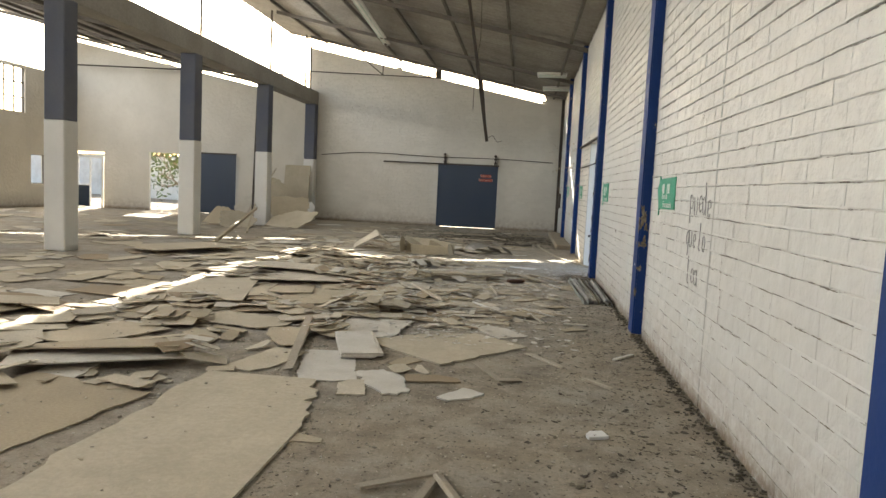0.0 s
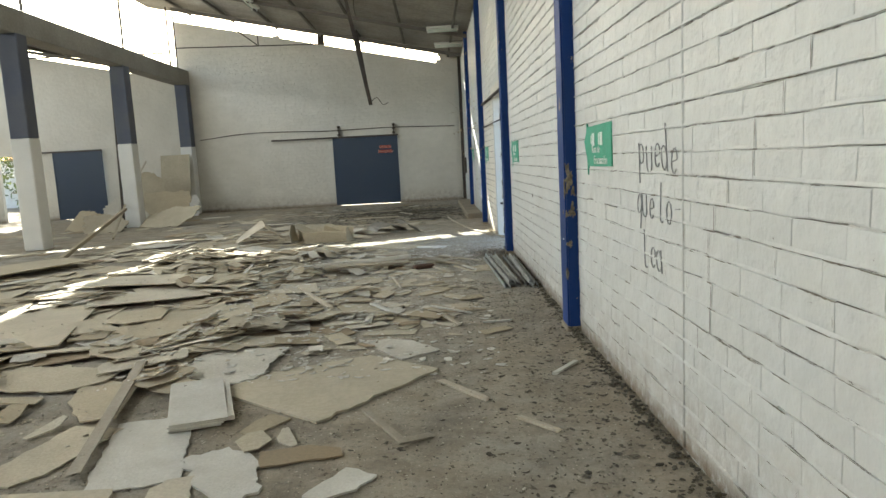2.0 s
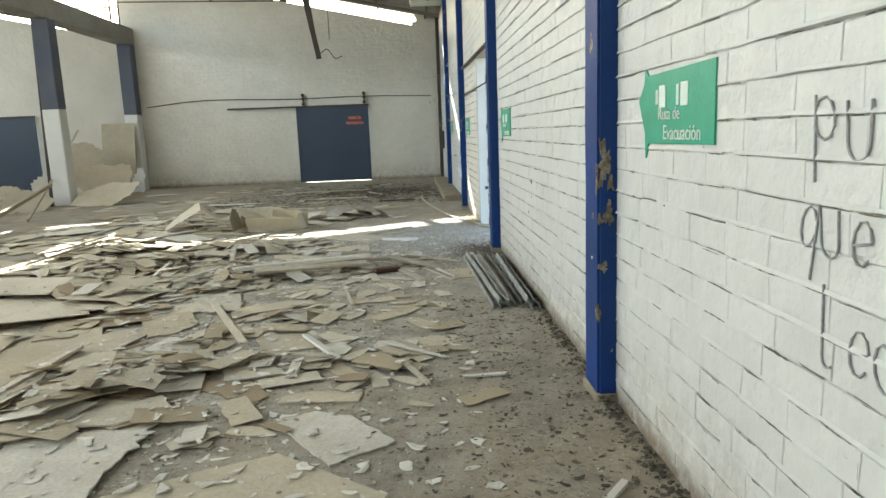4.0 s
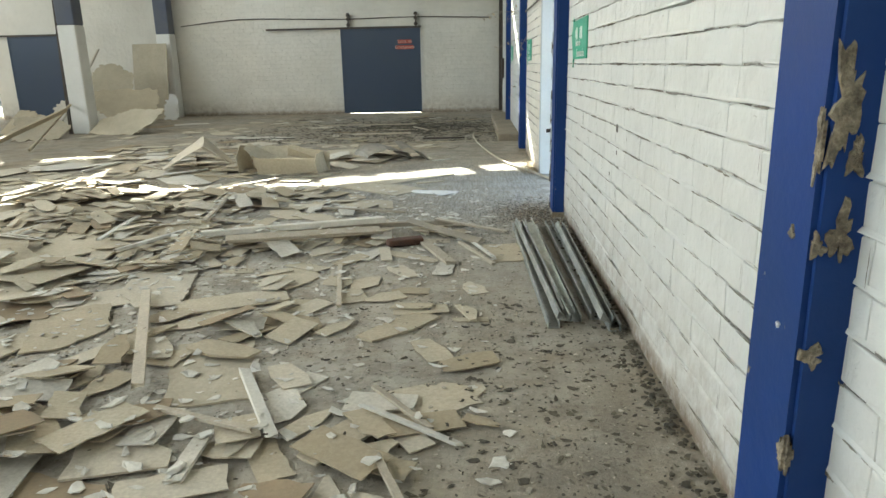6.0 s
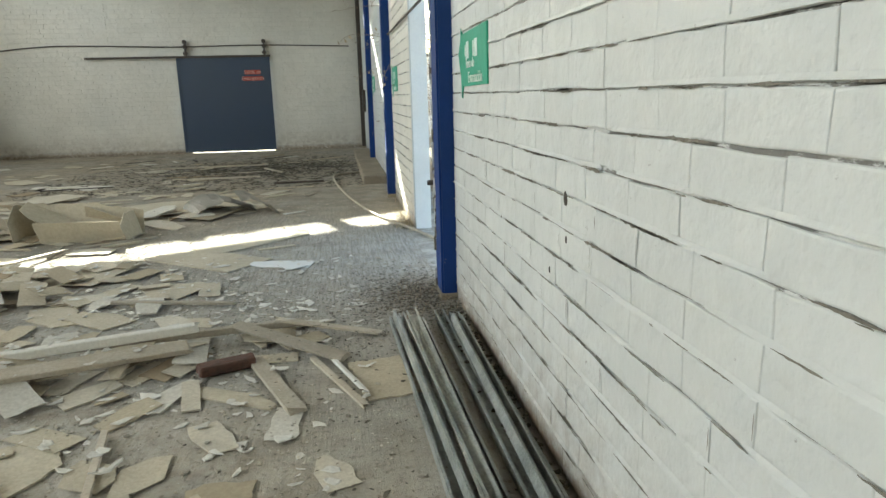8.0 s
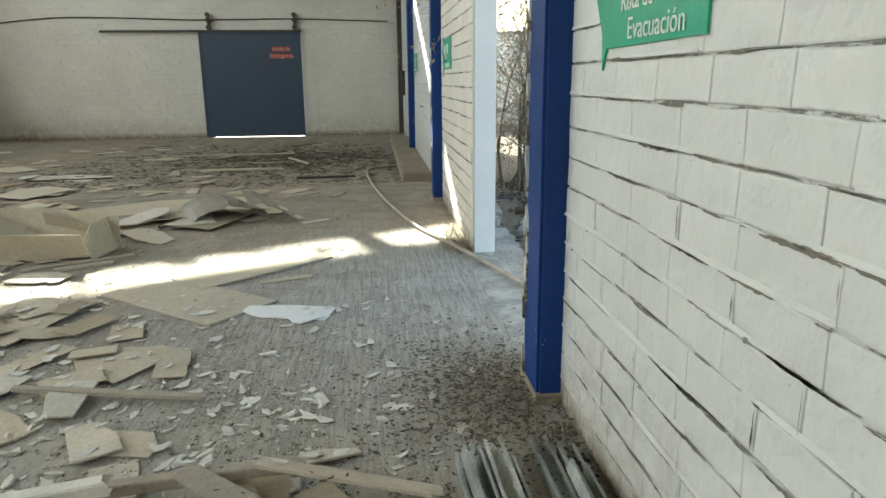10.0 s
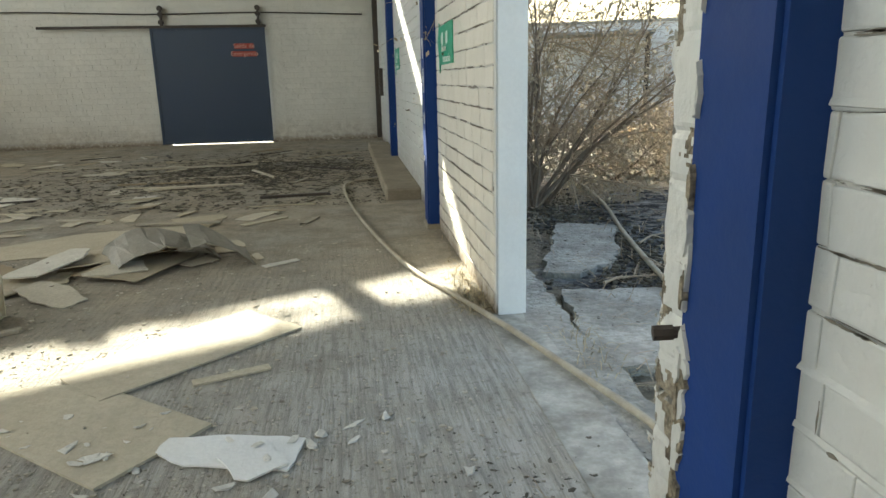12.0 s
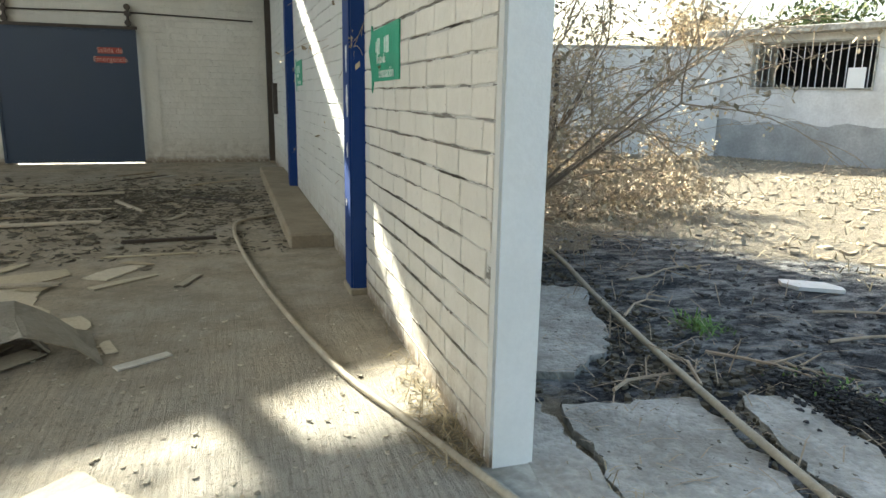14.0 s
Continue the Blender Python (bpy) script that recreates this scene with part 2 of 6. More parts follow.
WHITE = paint_material("white_painted_brick", (0.575, 0.58, 0.55), (0.44, 0.435, 0.405), (0.20, 0.185, 0.16))
# cream wall paint; also gives bricks past the doorway their warm bounce
CREAM = paint_material("cream_painted_brick", (0.66, 0.63, 0.56), (0.48, 0.455, 0.39), (0.22, 0.19, 0.15))
JOINT = joint_material()
PLASTER = surface("white_plaster", (0.82, 0.82, 0.80), (0.66, 0.66, 0.64), 0.6, 1.6, 50, 0.4, 0.08, relief=0.15)
SCAR = surface("broken_mortar", (0.13, 0.115, 0.09), (0.26, 0.23, 0.185), 0.95, 20, 80, 0.8, 0.4)
BLUE = peeled_blue()
NAVY = surface("navy_door_paint", (0.022, 0.042, 0.085), (0.03, 0.05, 0.08), 0.45, 0.9, 30, 0.7, 0.2, relief=0.15)
# blue column paint, greyed to carry the bright haze of the far bay
COLUMNBLUE = surface("hazed_blue", (0.10, 0.115, 0.165), (0.15, 0.155, 0.17), 0.8, 1.2, 25, 0.6, 0.15, relief=0.15)
# beam concrete, lightened so that its colour holds the backlit haze
BEAM = surface("hazed_concrete_beam", (0.36, 0.345, 0.31), (0.25, 0.235, 0.205), 0.9, 0.8, 18, 0.7, 0.25)
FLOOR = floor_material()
GROUND = ground_material()
BOARD = board_material()
PALEBOARD = surface("pale_board", (0.70, 0.68, 0.62), (0.54, 0.51, 0.44), 0.9, 4, 60, 0.6, 0.2, vary=0.15)
TIMBER = surface("bare_wood", (0.50, 0.445, 0.35), (0.36, 0.31, 0.235), 0.8, 4, 60, 0.6, 0.3, vary=0.25)
CHIP = surface("plaster_chips", (0.50, 0.465, 0.39), (0.27, 0.22, 0.15), 0.9, 6, 60, 0.7, 0.3, vary=0.45)
LEAF = surface("dry_leaves", (0.115, 0.098, 0.068), (0.06, 0.052, 0.036), 0.85, 6, 60, 0.7, 0.3, vary=0.5)
ROOF = surface("fibre_cement_sheet", (0.38, 0.36, 0.315), (0.22, 0.20, 0.175), 0.85, 0.7, 14, 0.8, 0.3)
STEEL = surface("dark_rusty_steel", (0.075, 0.062, 0.052), (0.045, 0.03, 0.02), 0.6, 5, 50, 0.7, 0.3, 0.3)
DUSTYSTEEL = surface("dusty_roof_steel", (0.17, 0.155, 0.135), (0.10, 0.085, 0.07), 0.8, 3, 40, 0.7, 0.3)
ZINC = surface("galvanised_steel", (0.46, 0.48, 0.455), (0.15, 0.165, 0.15), 0.38, 5, 60, 0.8, 0.3, 0.3)
DUCT = surface("dusty_duct_metal", (0.30, 0.28, 0.24), (0.19, 0.175, 0.145), 0.6, 4, 40, 0.8, 0.3, 0.2)
CONCRETE = surface("worn_concrete", (0.56, 0.54, 0.48), (0.23, 0.215, 0.18), 0.88, 4.5, 16, 0.9, 0.4, relief=0.7)
KERB = surface("dusty_kerb", (0.33, 0.28, 0.20), (0.21, 0.17, 0.12), 0.9, 3, 40, 0.8, 0.3)
BRICKRED = surface("dark_red_clay", (0.13, 0.055, 0.032), (0.045, 0.03, 0.022), 0.85, 9, 60, 0.8, 0.3)
HOSE = surface("sun_bleached_hose", (0.44, 0.39, 0.30), (0.27, 0.23, 0.17), 0.7, 8, 60, 0.7, 0.2)
GREEN = surface("green_sign_paint", (0.012, 0.27, 0.15), (0.03, 0.36, 0.22), 0.5, 5, 50, 0.6, 0.2, relief=0.15)
SIGNWHITE = surface("sign_white", (0.75, 0.78, 0.74), (0.45, 0.6, 0.5), 0.6, 9, 70, 0.6, 0.2, relief=0)
RED = surface("red_sign_paint", (0.36, 0.045, 0.025), (0.22, 0.04, 0.03), 0.55, 6, 60, 0.5, 0.2, relief=0)
PINK = surface("faded_sign_lettering", (0.62, 0.36, 0.30), (0.50, 0.22, 0.18), 0.6, 9, 70, 0.6, 0.2, relief=0)
TAN = surface("tan_board", (0.53, 0.475, 0.36), (0.41, 0.36, 0.265), 0.85, 2.5, 30, 0.6, 0.25)
INK = surface("grey_spray_ink", (0.20, 0.20, 0.195), (0.38, 0.38, 0.37), 0.8, 30, 90, 0.9, 0.2, relief=0)
LAMP = surface("white_lamp_enamel", (0.78, 0.77, 0.72), (0.6, 0.58, 0.52), 0.4, 3, 50, 0.4, 0.1, relief=0)
BARK = surface("dry_bark", (0.26, 0.20, 0.145), (0.15, 0.11, 0.08), 0.9, 8, 60, 0.7, 0.3)
TWIG = surface("dry_twig", (0.46, 0.37, 0.265), (0.30, 0.225, 0.155), 0.9, 8, 60, 0.7, 0.3)
STRAW = surface("dry_straw", (0.46, 0.39, 0.26), (0.30, 0.24, 0.15), 0.9, 8, 60, 0.7, 0.3, vary=0.4)
OCHRE = surface("withered_leaves", (0.54, 0.45, 0.31), (0.38, 0.30, 0.19), 0.8, 6, 60, 0.7, 0.2, vary=0.4)
FOLIAGE = surface("green_leaves", (0.10, 0.13, 0.04), (0.05, 0.07, 0.02), 0.7, 6, 60, 0.7, 0.2, vary=0.4)
GRASS = surface("fresh_grass", (0.14, 0.26, 0.05), (0.09, 0.16, 0.03), 0.7, 6, 60, 0.7, 0.2, vary=0.4)
YARDSLAB = surface("stained_yard_concrete", (0.52, 0.505, 0.46), (0.25, 0.235, 0.20), 0.9, 2.6, 22, 1.0, 0.45, relief=0.9, dist=0.012)
DAMP = surface("damp_grey_render", (0.50, 0.49, 0.46), (0.32, 0.31, 0.29), 0.9, 1.5, 20, 0.9, 0.3)
OUTWALL = surface("limewashed_wall", (0.80, 0.79, 0.76), (0.52, 0.49, 0.45), 0.85, 0.8, 20, 0.7, 0.2)
# near-black colour standing in for the shade inside the yard building
ROOMDARK = surface("unlit_room_dark", (0.03, 0.032, 0.035), (0.05, 0.05, 0.05), 0.5, 3, 30, 0.5, 0.2, relief=0)


# ---- mesh helpers ----
def mesh_object(name, verts, faces, mat, parent=None, label="", smooth=False):
    me = bpy.data.meshes.new(name)
    me.from_pydata([tuple(v) for v in verts], [], [tuple(f) for f in faces])
    me.materials.append(mat)
    if smooth:
        me.polygons.foreach_set("use_smooth", [True] * len(me.polygons))
    me.update()
    ob = new(name, me)
    if parent:
        ob.parent = parent
    if label:
        ob["label"] = label
    return ob


def part(name, bm, mat, parent=None, label="", smooth=False):
    me = bpy.data.meshes.new(name)
    bmesh.ops.recalc_face_normals(bm, faces=bm.faces)
    bm.to_mesh(me)
    bm.free()
    me.materials.append(mat)
    if smooth:
        me.polygons.foreach_set("use_smooth", [True] * len(me.polygons))
    ob = new(name, me)
    if parent:
        ob.parent = parent
    if label:
        ob["label"] = label
    return ob


def empty(name, at=(0, 0, 0), rz=0.0):
    ob = new(name)
    ob.empty_display_size = 0.1
    ob.matrix_world = pose(*at, 0, 0, rz)
    return ob


def add_box(bm, x0, x1, y0, y1, z0, z1, bevel=0.0, m=None):
    r = bmesh.ops.create_cube(bm, size=1)
    vs = r["verts"]
    for v in vs:
        v.co = Vector(((x0 + x1) / 2 + v.co.x * (x1 - x0), (y0 + y1) / 2 + v.co.y * (y1 - y0), (z0 + z1) / 2 + v.co.z * (z1 - z0)))
        if m:
            v.co = m @ v.co
    if bevel:
        es = list({e for v in vs for e in v.link_edges})
        bmesh.ops.bevel(bm, geom=es, offset=bevel, segments=1, affect="EDGES")


def box(name, x0, x1, y0, y1, z0, z1, mat, parent=None, bevel=0.0, label=""):
    bm = bmesh.new()
    add_box(bm, x0, x1, y0, y1, z0, z1, bevel)
    return part(name, bm, mat, parent, label)


def tube(pts, radii, sides=6, verts=None, faces=None):
    """Adds a tapered tube along pts to the lists verts and faces."""
    verts = [] if verts is None else verts
    faces = [] if faces is None else faces
    pts = [Vector(p) for p in pts]
    base = len(verts)
    for i, p in enumerate(pts):
        d = (pts[min(i + 1, len(pts) - 1)] - pts[max(i - 1, 0)]).normalized()
        a = d.orthogonal().normalized()
        b = d.cross(a)
        r = radii[i] if isinstance(radii, (list, tuple)) else radii
        for k in range(sides):
            t = 2 * math.pi * k / sides
            verts.append(p + r * (math.cos(t) * a + math.sin(t) * b))
    for i in range(len(pts) - 1):
        for k in range(sides):
            k2 = (k + 1) % sides
            faces.append((base + i * sides + k, base + i * sides + k2, base + (i + 1) * sides + k2, base + (i + 1) * sides + k))
    faces.append(tuple(base + k for k in reversed(range(sides))))
    faces.append(tuple(base + (len(pts) - 1) * sides + k for k in range(sides)))
    return verts, faces


def smooth_path(points, steps=6):
    """A Catmull-Rom path through a few points."""
    p = [Vector(q) for q in points]
    p = [2 * p[0] - p[1]] + p + [2 * p[-1] - p[-2]]
    out = []
    for i in range(1, len(p) - 2):
        for s in range(steps):
            t = s / steps
            out.append(0.5 * (2 * p[i] + (p[i + 1] - p[i - 1]) * t + (2 * p[i - 1] - 5 * p[i] + 4 * p[i + 1] - p[i + 2]) * t * t
                              + (3 * p[i] - p[i - 1] - 3 * p[i + 1] + p[i + 2]) * t ** 3))
    out.append(p[-2])
    return out


def writing(name, words, size, mat, m, parent=None, label=""):
    """Flat raised letters in the built-in font, turned into a mesh."""
    cu = bpy.data.curves.new(name, "FONT")
    cu.body, cu.size, cu.extrude = words, size, 0.001
    cu.align_x = "CENTER"
    tmp = bpy.data.objects.new(name, cu)
    scene.collection.objects.link(tmp)
    dg = bpy.context.evaluated_depsgraph_get()
    me = bpy.data.meshes.new_from_object(tmp.evaluated_get(dg))
    bpy.data.objects.remove(tmp)
    me.materials.clear()
    me.materials.append(mat)
    ob = new(name, me)
    ob.matrix_world = m
    if parent:
        ob.parent = parent
        ob.matrix_parent_inverse = parent.matrix_world.inverted()
    if label:
        ob["label"] = label
    return ob


# ---- large structure ----
WALL_X, FAR_Y, COL_X, LEFT_X, BACK_Y = 1.42, 26.94, -8.45, -18.9, -10.0
OPEN_A, OPEN_B, OPEN_TOP = 12.86, 14.87, 2.60
SLOPE = 0.206


def roof_z(x, over=False):
    """Underside of the roof; two bays alike, each rising to its open side."""
    return 5.39 - SLOPE * (x - 0.21) if x > COL_X - 0.25 or over else 5.05 - SLOPE * (x - COL_X + 0.25)


def gable_z(x):
    """Top of the end wall, a hand's width below the roof sheets."""
    return 4.998 - 0.205 * (x - 0.23) if x > COL_X - 0.25 else roof_z(x) - 0.28


ground = mesh_object("ground", [(-400, -400, -0.07), (400, -400, -0.07), (400, 400, -0.07), (-400, 400, -0.07)], [(0, 1, 2, 3)], GROUND)
tagged(ground, "dry yard soil, burnt black beside the hall", "ground", kind="structure")
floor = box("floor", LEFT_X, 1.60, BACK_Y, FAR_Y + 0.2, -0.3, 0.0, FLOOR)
tagged(floor, "dusty broom-finished concrete floor of the hall", "floor", kind="structure")

wall_east = empty("wall_east", (WALL_X, 0, 0))
tagged(wall_east, "white painted brick side wall with stained joints", "wall", kind="structure")


def wall_piece(parent, name, x0, x1, y0, y1, z0, z1, mat):
    ob = box(name, x0, x1, y0, y1, z0, z1, mat)
    ob.parent = parent
    ob.matrix_parent_inverse = parent.matrix_world.inverted()
    return ob


for y0, y1, z0, z1 in ((BACK_Y, OPEN_A, -0.05, 5.12), (OPEN_A, OPEN_B, OPEN_TOP, 5.12), (OPEN_B, FAR_Y, -0.05, 5.12)):
    wall_piece(wall_east, "wall_core", WALL_X + 0.007, 1.586, y0, y1, z0, z1, JOINT)
jamb = wall_piece(wall_east, "jamb_plaster", WALL_X + 0.014, 1.592, OPEN_B - 0.022, OPEN_B, -0.04, OPEN_TOP, PLASTER)
wall_piece(wall_east, "jamb_edge", WALL_X + 0.002, WALL_X + 0.014, OPEN_B - 0.016, OPEN_B + 0.03, -0.04, OPEN_TOP, WHITE)
wall_piece(wall_east, "lintel", WALL_X - 0.006, 1.596, OPEN_A - 0.2, OPEN_B + 0.25, OPEN_TOP - 0.002, OPEN_TOP + 0.18, CREAM)
wall_piece(wall_east, "threshold", WALL_X - 0.06, 1.615, OPEN_A, OPEN_B, -0.05, 0.004, CONCRETE)

# end wall, in upright strips between its openings
wall_north = empty("wall_north", (-8, FAR_Y, 0))
tagged(wall_north, "cream painted brick end wall with open gable gap", "wall", kind="structure")
STRIPS = [(-19.1, -18.75, 0, 0), (-18.75, -17.45, 2.33, 9), (-17.45, -15.46, 0, 0), (-15.46, -14.04, 2.4, 9), (-14.04, -13.4, 0, 0),
          (-13.4, -11.7, 2.42, 9), (-11.7, COL_X - 0.25, 0, 0), (COL_X - 0.25, -3.2, 0, 0), (-3.2, -1.01, 2.42, 9), (-1.01, 0.7, 0, 0)]
for xa, xb, z0, _ in STRIPS:
    ta, tb = gable_z(xa + 1e-4), gable_z(xb - 1e-4)
    v = [(x, y, z) for y in (FAR_Y + 0.010, FAR_Y + 0.16) for x, z in ((xa, z0), (xb, z0), (xb, tb), (xa, ta))]
    f = [(0, 1, 2, 3), (7, 6, 5, 4), (0, 4, 5, 1), (1, 5, 6, 2), (2, 6, 7, 3), (3, 7, 4, 0)]
    ob = mesh_object("wall_core", v, f, CREAM)
    ob.parent = wall_north
    ob.matrix_parent_inverse = wall_north.matrix_world.inverted()
wall_piece(wall_north, "wall_core", 0.7, 1.6, FAR_Y + 0.010, FAR_Y + 0.16, 0, 5.2, CREAM)
wall_piece(wall_north, "bond_beam", COL_X, 1.42, FAR_Y - 0.008, FAR_Y + 0.012, 4.62, 4.84, CREAM)
# added strip, no known part: its shadow splits the sun band indoors
wall_piece(wall_north, "gap_batten", -3.62, -3.40, FAR_Y + 0.03, FAR_Y + 0.14, 5.75, 6.15, STEEL)
wall_piece(wall_north, "bond_column", -5.2, -4.95, FAR_Y - 0.006, FAR_Y + 0.012, 2.7, 6.15, CREAM)
wall_piece(wall_north, "bond_column", -0.89, -0.65, FAR_Y - 0.006, FAR_Y + 0.012, 0, 2.3, CREAM)

# far side wall of the second bay, with windows, and the wall behind
wall_west = empty("wall_west", (LEFT_X, 0, 0))
tagged(wall_west, "cream plastered side wall with steel windows", "wall", kind="structure")
WIN = [(22.3, 24.25, 3.58, 5.25), (24.53, 25.31, 0.92, 2.04)]
for y0, y1, z0, z1 in ((BACK_Y, 22.3, 0, 5.35), (22.3, 24.25, 0, 3.58), (22.3, 24.25, 5.25, 5.35), (24.25, 24.53, 0, 5.35), (24.53, 25.31, 0, 0.92),
                       (24.53, 25.31, 2.04, 5.35), (25.31, FAR_Y, 0, 5.35)):
    wall_piece(wall_west, "wall_core", LEFT_X - 0.18, LEFT_X, y0, y1, z0, z1, CREAM)
wall_south = box("wall_south", LEFT_X, 1.6, BACK_Y - 0.2, BACK_Y, 0, 7.1, CREAM)
tagged(wall_south, "cream painted end wall behind the walk", "wall", kind="structure")
for i, (y0, y1, z0, z1) in enumerate(WIN):
    w = empty("window_%d" % (i + 1), (LEFT_X - 0.09, (y0 + y1) / 2, z0))
    tagged(w, "bare steel window frame open to daylight", "window", kind="structure")
    bm = bmesh.new()
    n, r = (4, 3) if i == 0 else (1, 1)
    for k in range(n + 1):
        y = (y1 - y0) * (k / n - 0.5)
        add_box(bm, -0.02, 0.02, y - 0.018, y + 0.018, 0, z1 - z0)
    for k in range(r + 1):
        z = (z1 - z0) * k / r
        add_box(bm, -0.024, 0.024, (y0 - y1) / 2, (y1 - y0) / 2, z - 0.018, z + 0.018)
    part("window_frame", bm, STEEL, w)


# roofs: corrugated sheets, waves across the slope
def roof_sheet(name, xa, xb, label):
    ys = np.arange(BACK_Y - 0.4, FAR_Y + 0.38, 0.045)
    verts, faces = [], []
    n = len(ys)
    for layer in (0.0, 0.012):
        for x in (xa, (xa + xb) / 2, xb):
            for i, y in enumerate(ys):
                verts.append((x, y, roof_z(min(max(x, xa + 0.01), xb - 0.01), xb > 0) + layer + 0.022 * math.sin(2 * math.pi * y / 0.27) + 0.02 * noise.noise((x, y * 0.3, 0))))
    for layer in (0, 1):
        for r in (0, 1):
            b = (layer * 3 + r) * n
            for i in range(n - 1):
                q = (b + i, b + i + 1, b + n + i + 1, b + n + i)
                faces.append(q if layer else q[::-1])
    return tagged(mesh_object(name, verts, faces, ROOF, smooth=True), label, "roof", kind="structure")


roof_sheet("ceiling", COL_X - 1.2, 1.75, "grey-brown corrugated fibre-cement roof sheets on steel")
roof_sheet("ceiling_west", LEFT_X - 0.2, COL_X - 0.26, "grey-brown corrugated fibre-cement roof of second bay")

FRAME_Y = (-7.4, -2.5, 2.2, 7.2, 12.1, 17.0, 21.9, 25.5)
purlins = empty("roof_frame", (-3, 0, 5))
tagged(purlins, "dark rusty steel purlins and rafters under the roof", "roof frame", kind="structure")
PX = [1.0 - 1.5 * k for k in range(7)]
for x in PX + [COL_X - 1.0 - 1.55 * k for k in range(6)]:
    z = roof_z(x) - 0.035
    wall_piece(purlins, "purlin", x - 0.03, x + 0.03, BACK_Y, FAR_Y - 0.02, z - 0.09, z, DUSTYSTEEL)
for y in FRAME_Y:
    for xa, xb in ((1.4, COL_X + 0.2), (COL_X - 0.3, LEFT_X)):
        za, zb = roof_z(xa) - 0.13, roof_z(xb) - 0.13
        v = [(x, yy, z + dz) for yy in (y + 0.1, y + 0.18) for x, z in ((xa, za), (xb, zb)) for dz in (-0.1, 0.0)]
        ob = mesh_object("rafter", v, [(0, 2, 3, 1), (4, 5, 7, 6), (0, 1, 5, 4), (2, 6, 7, 3), (1, 3, 7, 5), (0, 4, 6, 2)], DUSTYSTEEL)
        ob.parent = purlins
        ob.matrix_parent_inverse = purlins.matrix_world.inverted()
gutter = box("gutter_beam", COL_X - 0.28, COL_X + 0.16, BACK_Y, FAR_Y, 4.56, 5.09, BEAM, bevel=0.02)
tagged(gutter, "grey concrete gutter beam on the column row", "beam", kind="structure")
# thin clerestory mullions above the beam
for y in FRAME_Y[3:]:
    ob = box("mullion", COL_X - 0.06, COL_X - 0.01, y + 0.3, y + 0.35, 5.09, 7.05, STEEL, purlins)
    ob.matrix_parent_inverse = purlins.matrix_world.inverted()

# columns between the bays: white below, blue above
for y in (2.1, 7.0, 11.9, 16.8, 21.75, 26.62):
    c = empty("column", (COL_X, y, 0))
    tagged(c, "square concrete column, white below and faded blue above", "column", "columns between the bays", "structure")
    bm = bmesh.new()
    add_box(bm, -0.22, 0.2, -0.2, 0.2, 0, 2.4, 0.02)
    part("lower_shaft", bm, PLASTER, c, "white painted shaft")
    bm = bmesh.new()
    add_box(bm, -0.214, 0.194, -0.194, 0.194, 2.4, 4.57, 0.02)
    part("upper_shaft", bm, COLUMNBLUE, c, "blue painted shaft with haze in its colour")

# engaged posts of the side wall
for i, (y0, y1) in enumerate(((-7.4, -7.05), (-2.5, -2.15), (2.355, 2.615), (7.52, 7.785), (12.30, 12.56), (17.20, 17.46), (22.05, 22.31), (26.66, 26.92))):
    bm = bmesh.new()
    add_box(bm, 1.318, WALL_X + 0.02, y0, y1, 0.03, 5.1)
    bmesh.ops.bisect_plane(bm, geom=bm.verts[:] + bm.edges[:] + bm.faces[:], plane_co=(0, 0, 1.15), plane_no=(0, 0, 1))
    for k in range(14):
        bmesh.ops.bisect_plane(bm, geom=bm.verts[:] + bm.edges[:] + bm.faces[:], plane_co=(0, 0, 0.2 + 0.33 * k), plane_no=(0, 0, 1))
    bmesh.ops.bevel(bm, geom=[e for e in bm.edges if abs(e.verts[0].co.x - 1.318) < 1e-3 and abs(e.verts[1].co.x - 1.318) < 1e-3 and abs(e.verts[0].co.y - e.verts[1].co.y) < 1e-3],
                    offset=0.014, segments=2, affect="EDGES")
    for v in bm.verts:
        v.co += Vector((noise.noise(v.co * 2.3) * 0.003, noise.noise(v.co * 2.3 + Vector((9, 0, 0))) * 0.003, 0))
    last = y0 > 26
    p = part("wall_post", bm, STEEL if last else BLUE)
    tagged(p, "dark rusty steel post in the corner" if last else "blue painted wall post with peeling paint", "post", "" if last else "blue wall posts", "structure")
    f = box("post_foot", 1.306, WALL_X + 0.02, y0 - 0.012, y1 + 0.012, -0.01, 0.045, KERB, p, 0.008)

kerb = box("kerb", 1.03, WALL_X + 0.012, 18.75, 24.6, -0.02, 0.13, KERB, bevel=0.02)
tagged(kerb, "low dusty concrete kerb along the side wall", "kerb", kind="structure")
RENDERCOAT = surface("bare_beige_render", (0.42, 0.36, 0.26), (0.10, 0.08, 0.055), 0.9, 16, 70, 1.0, 0.5, relief=0.8)


